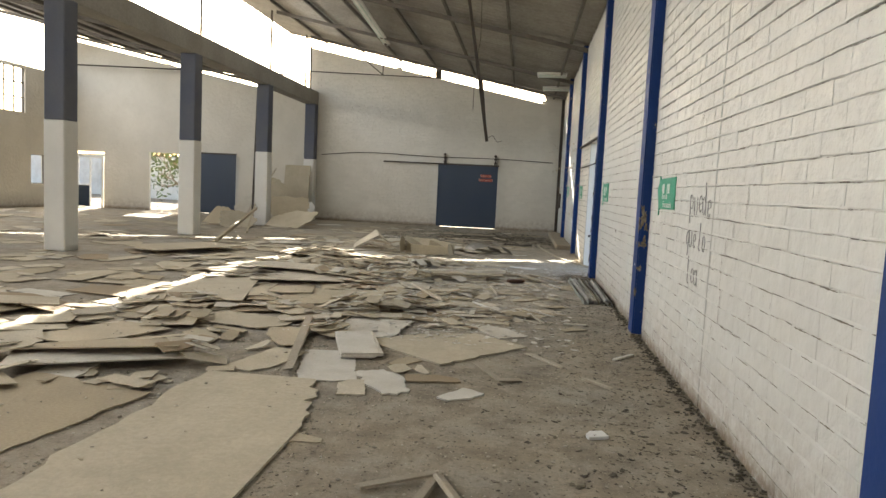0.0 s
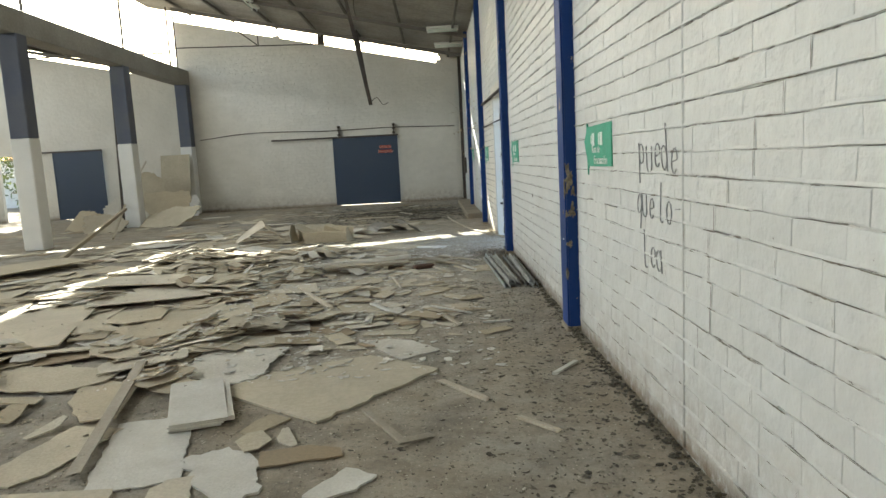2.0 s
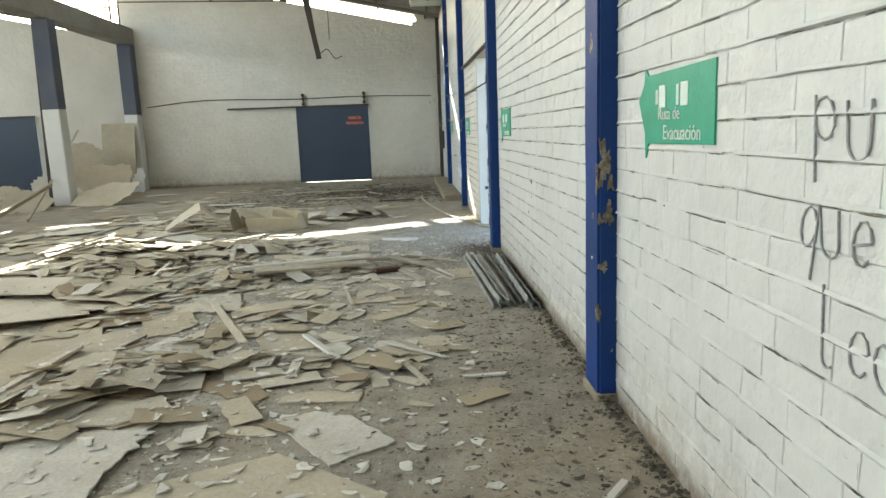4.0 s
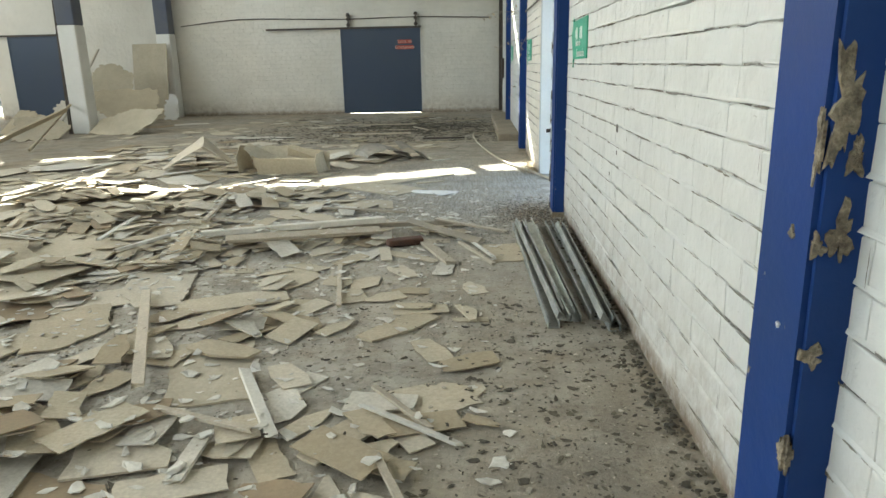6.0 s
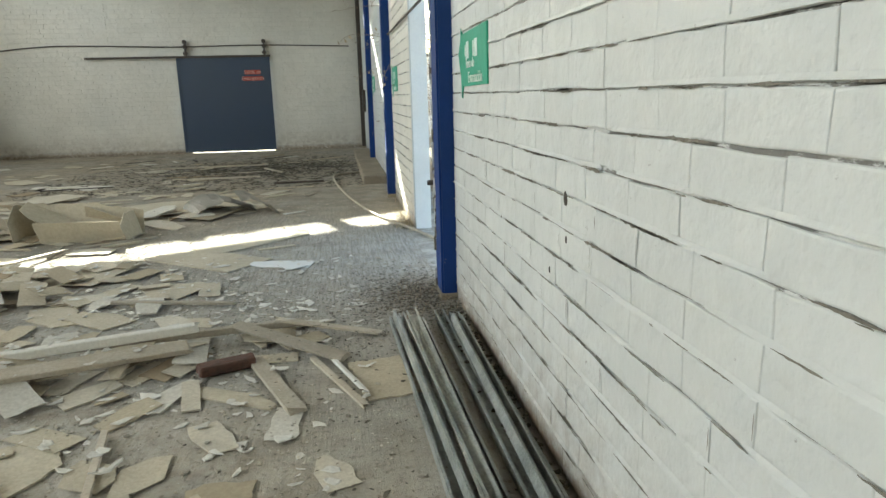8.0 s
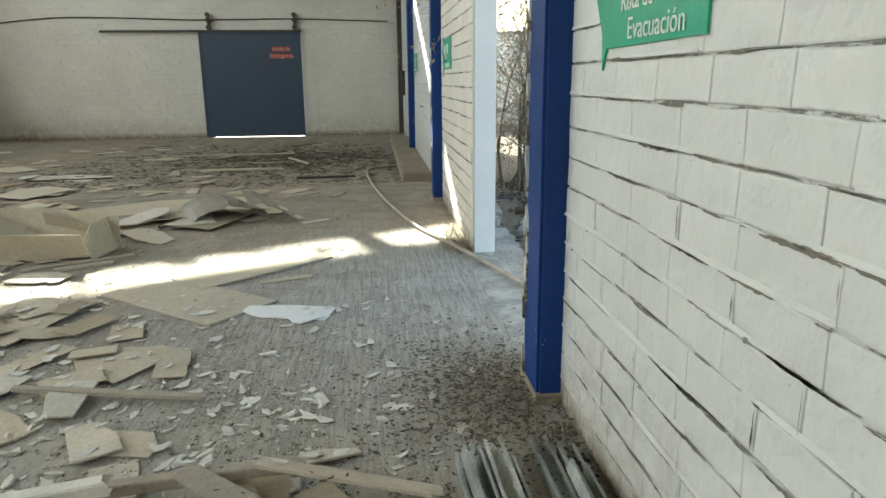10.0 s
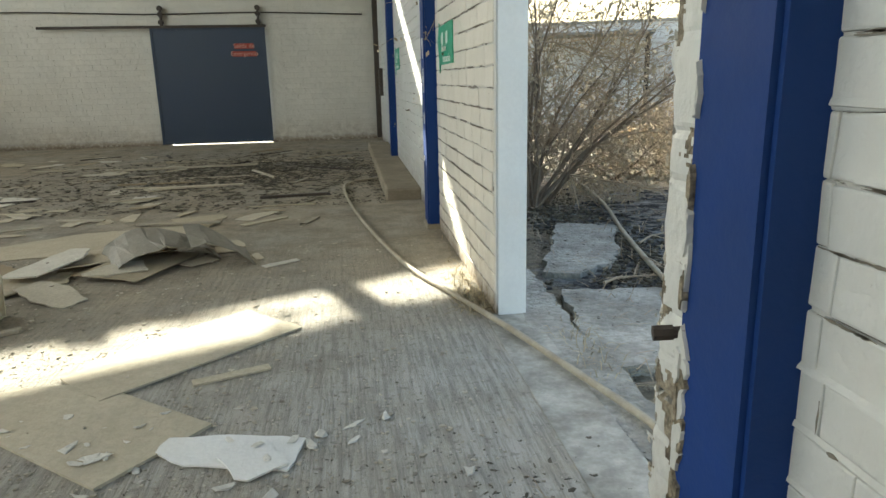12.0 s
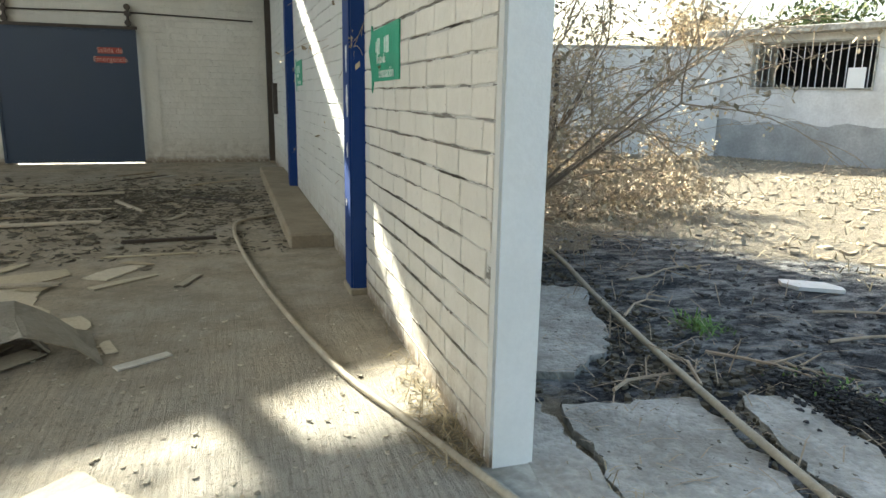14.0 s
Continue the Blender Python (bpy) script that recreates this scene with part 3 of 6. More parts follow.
# ---- doors of the end wall ----
def sliding_door(name, x0, x1, z0, z1, rail_from, hangers, label):
    d = empty(name, ((x0 + x1) / 2, FAR_Y - 0.06, z0))
    tagged(d, label, "door", kind="structure")
    cx, h, w = (x0 + x1) / 2, z1 - z0, x1 - x0
    bm = bmesh.new()
    add_box(bm, -w / 2, w / 2, -0.012, 0.012, 0, h, 0.004)
    part("door_leaf", bm, NAVY, d)
    bm = bmesh.new()
    for a, b, c, e in ((-w / 2, -w / 2 + 0.05, 0, h), (w / 2 - 0.05, w / 2, 0, h), (-w / 2 + 0.05, w / 2 - 0.05, h - 0.05, h), (-w / 2 + 0.05, w / 2 - 0.05, 0, 0.05)):
        add_box(bm, a, b, -0.026, -0.0125, c, e, 0.003)
    part("door_frame", bm, NAVY, d)
    bm = bmesh.new()
    add_box(bm, rail_from - cx, w / 2 + 0.03, -0.05, -0.028, h - 0.015, h + 0.04, 0.004)
    part("door_rail", bm, STEEL, d, "dark steel sliding rail")
    for x in hangers:
        bm = bmesh.new()
        add_box(bm, x - cx - 0.02, x - cx + 0.02, -0.03, 0.05, h + 0.04, h + 0.42, 0.004)
        for z in (h + 0.1, h + 0.26, h + 0.38):
            r = bmesh.ops.create_cone(bm, cap_ends=True, segments=12, radius1=0.055, radius2=0.055, depth=0.05)
            bmesh.ops.transform(bm, matrix=pose(x - cx, -0.03, z, 90), verts=r["verts"])
        part("hanger", bm, STEEL, d, "rusty roller hanger")
    return d


door_1 = sliding_door("door_1", -3.33, -0.98, 0.025, 2.45, -5.53, (-3.08, -1.1), "dark navy steel sliding door with red exit wording")
door_2 = sliding_door("door_2", -13.44, -11.66, 0.03, 2.45, -13.9, (), "dark navy steel sliding door under the second bay")
for words, z, w in (("Salida de", 2.02, 0.40), ("Emergencia", 1.86, 0.50)):
    band = box("exit_sign", -1.44 - w / 2, -1.44 + w / 2, FAR_Y - 0.077, FAR_Y - 0.0735, z - 0.02, z + 0.09, RED)
    band.parent = door_1
    band.matrix_parent_inverse = door_1.matrix_world.inverted()
    band["label"] = "red painted emergency exit wording"
    writing("lettering", words, 0.125, PINK, pose(-1.44, FAR_Y - 0.079, z, 90), door_1)

door_3 = empty("door_3", (-18.1, FAR_Y, 0))
tagged(door_3, "white framed half-glazed door standing open", "door", kind="structure")
bm = bmesh.new()
for a, b, c, e in ((-0.6, -0.52, 0, 2.15), (0.52, 0.6, 0, 2.15), (-0.52, 0.52, 2.07, 2.15), (-0.52, 0.0, 0.9, 0.96), (-0.02, 0.03, 0, 2.07)):
    add_box(bm, a, b, 0.0, 0.08, c, e, 0.005)
part("door_frame", bm, PLASTER, door_3)
bm = bmesh.new()
add_box(bm, -0.52, -0.02, 0.02, 0.05, 0.02, 0.9, 0.005)
part("door_panel", bm, NAVY, door_3, "dark blue lower panel")

# thin steel truss bars and cables before the end wall
truss = empty("end_truss", (-5, 26.4, 5.7))
tagged(truss, "thin rusty steel truss bars before the gable", "truss", kind="structure")


def bar(name, a, b, r, mat, parent=None, sides=5, label=""):
    v, f = tube([a, b], r, sides)
    ob = mesh_object(name, v, f, mat, label=label)
    if parent:
        ob.parent = parent
        ob.matrix_parent_inverse = parent.matrix_world.inverted()
    return ob


TY = 26.4
for a, b, r in (((COL_X, TY, 5.80), (-2.05, TY, 5.66), 0.02), ((COL_X - 0.02, TY, 5.08), (COL_X - 0.02, TY, 7.0), 0.03), ((-5.6, TY, 5.74), (-5.6, TY, 6.4), 0.02),
                ((-5.6, TY, 5.74), (-6.7, TY, 6.6), 0.02), ((-3.7, TY, 5.7), (-4.4, TY, 6.2), 0.02), ((-2.05, TY, 5.66), (-2.05, TY, 4.5), 0.012),
                ((LEFT_X, TY, 5.8), (COL_X - 0.3, TY, 5.65), 0.03), ((-18.8, TY, 5.8), (-18.8, TY, 7.0), 0.03), ((-13.7, TY, 5.7), (-15.8, TY, 6.4), 0.02)):
    bar("truss_bar", a, b, r, STEEL, truss)
conduit_v, conduit_f = tube(smooth_path([(-8.1, FAR_Y - 0.02, 2.62), (-6.2, FAR_Y - 0.02, 2.78), (-3.4, FAR_Y - 0.02, 2.72), (-1.2, FAR_Y - 0.02, 2.74), (1.1, FAR_Y - 0.02, 2.68)]), 0.014, 5)
tagged(mesh_object("wall_cable", conduit_v, conduit_f, STEEL), "dark sagging cable along the end wall", "cable")

# broken steel angle that hangs down from the roof
hang = empty("hanging_bar", (-0.85, 11.4, 5.2))
tagged(hang, "bent dark steel angle hanging loose from the roof", "steel bar")
for name, pts, w in (("angle_bar", ((-1.2, 11.7, 5.72), (-0.85, 11.72, 3.8), (-0.59, 11.73, 2.32)), 0.035), ("angle_bar", ((-0.73, 11.74, 3.35), (-0.68, 11.74, 3.0), (-0.6, 11.74, 2.36)), 0.022)):
    v, f = tube(pts, w, 4)
    ob = mesh_object(name, v, f, STEEL)
    ob.parent = hang
    ob.matrix_parent_inverse = hang.matrix_world.inverted()
v, f = tube(smooth_path([(-0.59, 11.73, 2.36), (-0.5, 11.75, 2.42), (-0.42, 11.73, 2.32), (-0.34, 11.73, 2.34)]), 0.006, 4)
ob = mesh_object("loose_wire", v, f, STEEL, hang)
ob.matrix_parent_inverse = hang.matrix_world.inverted()
v, f = tube(smooth_path([(-1.05, 15.0, 5.68), (-1.03, 15.0, 4.8), (-1.07, 15.0, 4.4), (-1.02, 15.0, 4.15)]), 0.007, 4)
tagged(mesh_object("hanging_wire", v, f, STEEL), "thin loose wire hanging from the roof", "wire")


def tube_lamp(at, length, rz):
    """A battened fluorescent fitting with two bare tubes, fixed under the roof slope."""
    d = empty("ceiling_lamp", at)
    tagged(d, "dusty white twin-tube ceiling fitting, unlit", "ceiling lamp", "twin-tube fittings")
    bm = bmesh.new()
    add_box(bm, -0.14, 0.14, -length / 2, length / 2, -0.05, 0.0, 0.012)
    part("housing", bm, LAMP, d)
    for x in (-0.07, 0.07):
        v, f = tube([(x, -length / 2 + 0.05, -0.085), (x, length / 2 - 0.05, -0.085)], 0.018, 8)
        mesh_object("lamp_tube", v, f, SIGNWHITE, d, smooth=True)
        for y in (-length / 2 + 0.04, length / 2 - 0.04):
            bm = bmesh.new()
            add_box(bm, x - 0.02, x + 0.02, y - 0.015, y + 0.015, -0.11, -0.05, 0.004)
            part("lamp_holder", bm, LAMP, d)
    d.matrix_world = pose(*at, 0, math.degrees(math.atan(SLOPE)), rz)
    return d


tube_lamp((-4.62, 20.2, roof_z(-4.62) - 0.13), 5.4, 3)
tube_lamp((0.72, 21.6, roof_z(0.72) - 0.13), 0.9, 88)
tube_lamp((0.95, 24.0, roof_z(0.95) - 0.13), 0.9, 88)


# ---- side wall: signs, conduit, graffiti, fittings ----
def route_sign(y, z):
    """Painted green arrow sign with white pictogram blocks and lettering."""
    s = empty("route_sign", (WALL_X - 0.004, y, z))
    tagged(s, "green painted evacuation route sign, paint dripping", "sign", "evacuation signs on the wall")
    bm = bmesh.new()
    outline = [(-0.36, 0.145), (-0.36, -0.15), (0.30, -0.155), (0.335, -0.22), (0.345, -0.11), (0.43, 0.03), (0.36, 0.10), (0.345, 0.17), (0.31, 0.135)]
    top = [bm.verts.new((-0.004, a, b)) for a, b in outline]
    bot = [bm.verts.new((0.004, a, b)) for a, b in outline]
    bm.faces.new(top)
    bm.faces.new(bot[::-1])
    for i in range(len(outline)):
        j = (i + 1) % len(outline)
        bm.faces.new((top[i], bot[i], bot[j], top[j]))
    part("sign_panel", bm, GREEN, s)
    for a, b, c, e in ((0.10, 0.17, -0.005, 0.085), (-0.13, -0.06, -0.005, 0.085), (0.185, 0.21, 0.01, 0.07), (-0.04, -0.015, 0.0, 0.08)):
        bm = bmesh.new()
        add_box(bm, -0.0065, -0.0042, a, b, c, e)
        part("pictogram", bm, SIGNWHITE, s, "white pictogram bar")
    for words, z2, y2, size in (("Ruta de", -0.055, 0.06, 0.075), ("Evacuación", -0.135, -0.07, 0.085)):
        t = writing("lettering", words, size, SIGNWHITE, pose(WALL_X - 0.011, y + y2, z + z2, 90, 0, -90), s)
    return s


route_sign(6.74, 1.555)
route_sign(11.6, 1.565)
route_sign(16.6, 1.57)
route_sign(21.45, 1.59)


def arc(cx, cy, rx, ry, a0, a1, n=9):
    return [(cx + rx * math.cos(radians(a0 + (a1 - a0) * i / n)), cy + ry * math.sin(radians(a0 + (a1 - a0) * i / n))) for i in range(n + 1)]


# hand-drawn letters, one unit high at the middle band
STROKES = {
    "p": [[(0.05, 1.0), (0.0, -0.5)], arc(0.25, 0.6, 0.25, 0.36, 150, -160)],
    "u": [[(0.0, 0.95), (0.02, 0.3)] + arc(0.25, 0.3, 0.23, 0.3, 180, 360) + [(0.5, 0.95)]],
    "e": [[(0.05, 0.5), (0.45, 0.6)] + arc(0.25, 0.55, 0.22, 0.42, 10, 320)],
    "d": [arc(0.22, 0.45, 0.22, 0.42, 20, 340), [(0.46, 1.6), (0.46, 0.0)]],
    "q": [arc(0.22, 0.5, 0.22, 0.42, 20, 340), [(0.46, 1.0), (0.44, -0.6)]],
    "l": [[(0.12, 1.6), (0.08, 0.2)] + arc(0.22, 0.16, 0.13, 0.15, 180, 320)],
    "o": [arc(0.25, 0.5, 0.23, 0.45, 90, 450)],
    "a": [arc(0.22, 0.45, 0.22, 0.42, 30, 330), [(0.46, 0.9), (0.48, 0.0)]],
    "-": [[(0.0, 0.55), (0.4, 0.6)]],
}


def hand_writing(words, y, z, unit, seed):
    rnd = random.Random(seed)
    g = empty("graffiti", (WALL_X, y, z))
    tagged(g, "thin grey handwritten words on white brick", "graffiti", "pencil graffiti on the wall")
    x = 0.0
    for ch in words:
        if ch == " ":
            x += 0.35
            continue
        V, F = [], []
        tilt, dz = rnd.uniform(-0.12, 0.12), rnd.uniform(-0.12, 0.12)
        for line in STROKES[ch]:
            pts = [Vector((-0.004, -(x + px + tilt * py) * unit * 1.2, (py + dz) * unit)) for px, py in line]
            tube(pts, 0.0038, 4, V, F)
        mesh_object("letter", V, F, INK, g)
        x += rnd.uniform(0.66, 0.78)
    return g


hand_writing("puede", 5.79, 1.38, 0.15, 1)
hand_writing("que lo-", 5.84, 1.12, 0.13, 2)
hand_writing("lea", 5.72, 0.84, 0.135, 3)

v, f = tube([(WALL_X + 0.006, 5.12, 0.02), (WALL_X + 0.006, 5.12, 4.9)], 0.012, 10)
tagged(mesh_object("wall_conduit", v, f, WHITE, smooth=True), "white painted conduit running up the brick wall", "conduit")

# bare plaster where the post's paint has broken away
prng = random.Random(8)
for side, cu, cz, hu, hz, mat in (("near", 1.352, 1.30, 0.038, 0.14, RENDERCOAT), ("near", 1.385, 1.19, 0.02, 0.05, RENDERCOAT), ("front", 7.535, 1.22, 0.022, 0.09, RENDERCOAT), ("near", 1.375, 1.03, 0.03, 0.08, RENDERCOAT),
                                   ("near", 1.33, 1.0, 0.02, 0.03, RENDERCOAT), ("front", 7.61, 1.013, 0.014, 0.018, RENDERCOAT), ("near", 1.345, 0.75, 0.035, 0.032, RENDERCOAT),
                                   ("near", 1.325, 0.5, 0.012, 0.05, RENDERCOAT), ("front", 7.535, 0.5, 0.022, 0.05, RENDERCOAT), ("front", 7.625, 0.785, 0.008, 0.008, PLASTER)):
    n = 36
    lo, hi = (1.3185, 1.415) if side == "near" else (7.521, 7.78)
    ring = []
    for i in range(n):
        t = 2 * math.pi * i / n
        q = 0.8 + 0.25 * math.sin(3 * t + cz * 40) + 0.15 * math.sin(7 * t + cz * 90) + prng.uniform(-0.2, 0.16)
        ring.append((min(hi, max(lo, cu + hu * q * math.cos(t))), cz + hz * q * math.sin(t)))
    deep = prng.uniform(0.0, 0.003)
    ring2 = [(a * 0.9 + cu * 0.1, b * 0.93 + cz * 0.07) for a, b in ring]
    v = [(a, 7.523, b) for a, b in ring] + [(a, 7.5135 + deep, b) for a, b in ring2] if side == "near" else [(1.321, a, b) for a, b in ring] + [(1.3115 + deep, a, b) for a, b in ring2]
    f = [tuple(range(n, 2 * n))] + [(i, (i + 1) % n, n + (i + 1) % n, n + i) for i in range(n)]
    tagged(mesh_object("peeled_patch", v, f, mat), "bare beige plaster patch on the blue post", "plaster patch", "peeled patches of the post")

# white chips on the next post, and a dark switch box near the corner
for cy, cz, hy, hz in ((17.30, 1.58, 0.022, 0.10), (17.285, 1.33, 0.035, 0.07), (17.27, 1.24, 0.03, 0.05), (17.29, 0.98, 0.02, 0.05), (17.36, 0.62, 0.018, 0.03)):
    n = 24
    ring = []
    for i in range(n):
        t = 2 * math.pi * i / n
        q = 0.8 + 0.25 * math.sin(3 * t + cz * 40) + prng.uniform(-0.2, 0.18)
        ring.append((cy + hy * q * math.cos(t), cz + hz * q * math.sin(t)))
    v = [(1.322, a, b) for a, b in ring] + [(1.3125, a * 0.9 + cy * 0.1, b * 0.93 + cz * 0.07) for a, b in ring]
    f = [tuple(range(n, 2 * n))] + [(i, (i + 1) % n, n + (i + 1) % n, n + i) for i in range(n)]
    tagged(mesh_object("peeled_patch", v, f, PLASTER), "white plaster chip on the blue post", "plaster patch", "peeled patches of the post")
switch_box = empty("switch_box", (WALL_X - 0.004, 25.6, 1.25))
tagged(switch_box, "narrow dark steel switch box on the wall", "switch box")
bm = bmesh.new()
add_box(bm, -0.06, 0.01, -0.14, 0.14, -0.27, 0.27, 0.008)
part("housing", bm, STEEL, switch_box)
bm = bmesh.new()
add_box(bm, -0.072, -0.06, -0.12, 0.12, -0.25, 0.25, 0.004)
part("cover", bm, STEEL, switch_box)

# a knocked hole and a bolt left in the brickwork, and the broken latch of the doorway
for y, z, r in ((10.07, 1.02, 0.015), (10.06, 0.88, 0.008), (10.24, 0.73, 0.008)):
    bm = bmesh.new()
    bmesh.ops.create_icosphere(bm, subdivisions=2, radius=r)
    for q in bm.verts:
        q.co = Vector((q.co.x * 0.35, q.co.y, q.co.z * 1.7)) * (1 + 0.5 * noise.noise(q.co * 60))
    ob = part("wall_plug", bm, STEEL)
    ob.matrix_world = pose(WALL_X - 0.001, y, z)
    tagged(ob, "small dark plug in a chipped wall hole", "wall plug", "plugs left in the wall")
V, F = [], []
ny, nz = 32, 260
for i in range(ny + 1):
    for j in range(nz + 1):
        y, z = 12.54 + (OPEN_A + 0.004 - 12.54) * i / ny, -0.02 + 2.6 * j / nz
        q = Vector((0, y * 7, z * 7))
        row = abs((z + 0.012 * noise.noise(q)) % 0.1132 - 0.0566)
        dent = max(0.0, 1 - row / 0.014) * max(0.0, 0.35 + noise.noise(Vector((3, y * 4, z * 5))))
        edge = max(0.0, (i / ny - 0.8) * 5) ** 2
        V.append((WALL_X - 0.012 + 0.022 * dent + 0.008 * noise.noise(q * 0.6) + 0.004 * noise.noise(q * 3) + 0.02 * edge * (1 + noise.noise(q)), y + (0.022 * noise.noise(q * 1.3) if i == ny else 0), z))
for i in range(ny):
    for j in range(nz):
        a = i * (nz + 1) + j
        F.append((a, a + 1, a + nz + 2, a + nz + 1))
ob = mesh_object("jamb_render", V, F, WHITE, wall_east, "lumpy white painted render at the doorway edge")
ob.data.materials.append(RENDERCOAT)
ob.data.materials.append(JOINT)
for p in ob.data.polygons:
    x, y, z = p.center
    bare = noise.noise((1.0, y * 9, z * 5)) + 0.25 * noise.noise((4.0, y * 40, z * 40))
    p.material_index = 2 if x > WALL_X + 0.001 and y < 12.8 else 1 if bare > 0.42 - (0.3 if 0.3 < z < 0.75 else 0) + (0.2 if y < 12.7 else 0) else 0
ob.matrix_parent_inverse = wall_east.matrix_world.inverted()

# white and beige plaster showing along the broken arris of the doorway post
for k in range(40):
    pz = prng.uniform(0.05, 2.2) if k > 12 else prng.uniform(0.35, 0.8)
    pw, ph = (0.012, 0.06) if k > 12 else (0.035, 0.045)
    n, py = 12, 12.535
    ring = []
    for i in range(n):
        t = 2 * math.pi * i / n
        q = prng.uniform(0.5, 1.2)
        ring.append((min(12.546, py + pw * q * math.cos(t)), pz + ph * q * math.sin(t)))
    v = [(1.322, a, b) for a, b in ring] + [(1.3115 - 0.00025 * k, a * 0.85 + (py - 0.015) * 0.15, b * 0.85 + pz * 0.15) for a, b in ring]
    f = [tuple(range(n, 2 * n))] + [(i, (i + 1) % n, n + (i + 1) % n, n + i) for i in range(n)]
    tagged(mesh_object("peeled_patch", v, f, WHITE if k % 3 else RENDERCOAT), "chipped plaster along the doorway post edge", "plaster patch", "peeled patches of the post")

latch = empty("door_latch", (1.365, 12.568, 0.775))
tagged(latch, "rusty broken latch in the doorway edge", "latch")
v, f = tube([(0.031, -0.007, 0.002), (0.0, 0.0, 0.0), (-0.089, 0.021, -0.006)], 0.014, 8)
mesh_object("latch_bolt", v, f, STEEL, latch)
v, f = tube([(-0.049, 0.012, -0.003), (-0.090, 0.022, -0.006)], 0.018, 8)
mesh_object("latch_cap", v, f, STEEL, latch)

# broken plaster at the near edge of the doorway: ragged lumps down the arris
rng = random.Random(5)
verts, faces = [], []
for k in range(70):
    z = rng.uniform(0.02, 1.9)
    edge = OPEN_A - abs(rng.gauss(0, 0.02)) if k % 3 else 12.57 + abs(rng.gauss(0, 0.025))
    c = Vector((WALL_X + rng.uniform(-0.006, 0.004), edge, z))
    r = rng.uniform(0.003, 0.012)
    b = len(verts)
    n = 6
    for i in range(n):
        t = 2 * math.pi * i / n
        q = r * rng.uniform(0.5, 1.4)
        verts.append(c + Vector((rng.uniform(-0.004, 0), q * math.cos(t), q * math.sin(t) * 1.4)))
    verts.append(c + Vector((-0.008, 0, 0)))
    faces += [(b + i, b + (i + 1) % n, b + n) for i in range(n)]
tagged(mesh_object("broken_plaster", verts, faces, CHIP), "crumbling plaster edge of the doorway", "plaster", kind="stuff")
# bare steel brace above the doorway
bar("door_brace", (WALL_X - 0.03, 12.5, 2.57), (WALL_X - 0.03, 17.1, 2.64), 0.03, STEEL, wall_east)
bar("door_rod", (WALL_X - 0.03, 12.5, 2.1), (WALL_X - 0.03, 17.1, 2.14), 0.012, STEEL, wall_east)

# ---- metal channels stacked by the wall ----
rng = random.Random(11)


def steel_channel(w, h, length):
    """A folded C channel."""
    bm = bmesh.new()
    t = 0.0025
    add_box(bm, -w / 2, w / 2, -length / 2, length / 2, 0, t)
    add_box(bm, -w / 2, -w / 2 + t, -length / 2, length / 2, t, h)
    add_box(bm, w / 2 - t, w / 2, -length / 2, length / 2, t, h)
    add_box(bm, -w / 2 + t, -w / 2 + 0.012, -length / 2, length / 2, h - t, h)
    add_box(bm, w / 2 - 0.012, w / 2 - t, -length / 2, length / 2, h - t, h)
    return bm


for i, (x, y, L, rz, z, tilt) in enumerate(((0.99, 10.72, 2.35, 1.6, 0.0, 0), (1.058, 10.8, 2.3, 2.0, 0.0, 0), (1.126, 10.74, 2.2, 1.4, 0.0, 0), (1.255, 10.82, 2.3, 0.6, 0.0, 0), (1.335, 10.7, 2.4, 0.3, 0.0, 0),
                                           (1.02, 10.7, 2.3, 2.4, 0.046, 14), (1.095, 10.76, 2.25, 1.2, 0.046, -18), (1.30, 10.62, 2.2, -0.4, 0.046, 22))):
    ob = part("steel_channel", steel_channel(0.065, 0.042, L), ZINC)
    ob.matrix_world = pose(x, y, z + 0.002, 0, tilt if i > 4 else 0, rz)
    tagged(ob, "dull galvanised steel channel lying in a stack by the wall", "steel channel", "stacked steel channels")

# ---- loose boards ----
GX, GY, CELL = (-18.0, 1.38), (-3.0, 26.0), 0.05
CLEAR = [(-0.5, 13.95, 0.55), (-0.24, 14.66, 0.55), (0.12, 13.6, 0.3), (-1.65, 17.3, 0.8), (-0.56, 6.52, 0.6), (-1.7, 3.2, 0.6), (-1.7, 4.4, 0.6), (-1.36, 6.14, 0.42), (0.0, 5.1, 0.5), (0.06, 15.97, 0.35)]
HGT = np.zeros((int((GX[1] - GX[0]) / CELL) + 1, int((GY[1] - GY[0]) / CELL) + 1))


def outline(L, W, rnd, ragged=0.5, cuts=1, tear=0.013):
    """The outline of a broken board: a rectangle with torn sides and broken corners, round its middle."""
    pts = []
    corners = [(-L / 2, -W / 2), (L / 2, -W / 2), (L / 2, W / 2), (-L / 2, W / 2)]
    cut = rnd.sample(range(4), cuts)
    shape = []
    for i, (x, y) in enumerate(corners):
        if i in cut:
            a, b = rnd.uniform(0.15, 0.6), rnd.uniform(0.15, 0.6)
            first, second = ((x * (1 - 2 * a), y), (x, y * (1 - 2 * b))) if i in (1, 3) else ((x, y * (1 - 2 * b)), (x * (1 - 2 * a), y))
            shape += [first, second]
        else:
            shape.append((x, y))
    n = len(shape)
    for i in range(n):
        p, q = Vector(shape[i]), Vector(shape[(i + 1) % n])
        d = q - p
        pts.append(p)
        if rnd.random() < ragged and d.length > 0.06:
            k = max(2, min(14, int(d.length / 0.05)))
            side = Vector((-d.y, d.x)).normalized()
            for s in range(1, k):
                pts.append(p + d * ((s + rnd.uniform(-0.3, 0.3)) / k) + side * rnd.uniform(-tear, tear) * min(1.0, W * 3))
    return [(p.x, p.y) for p in pts]


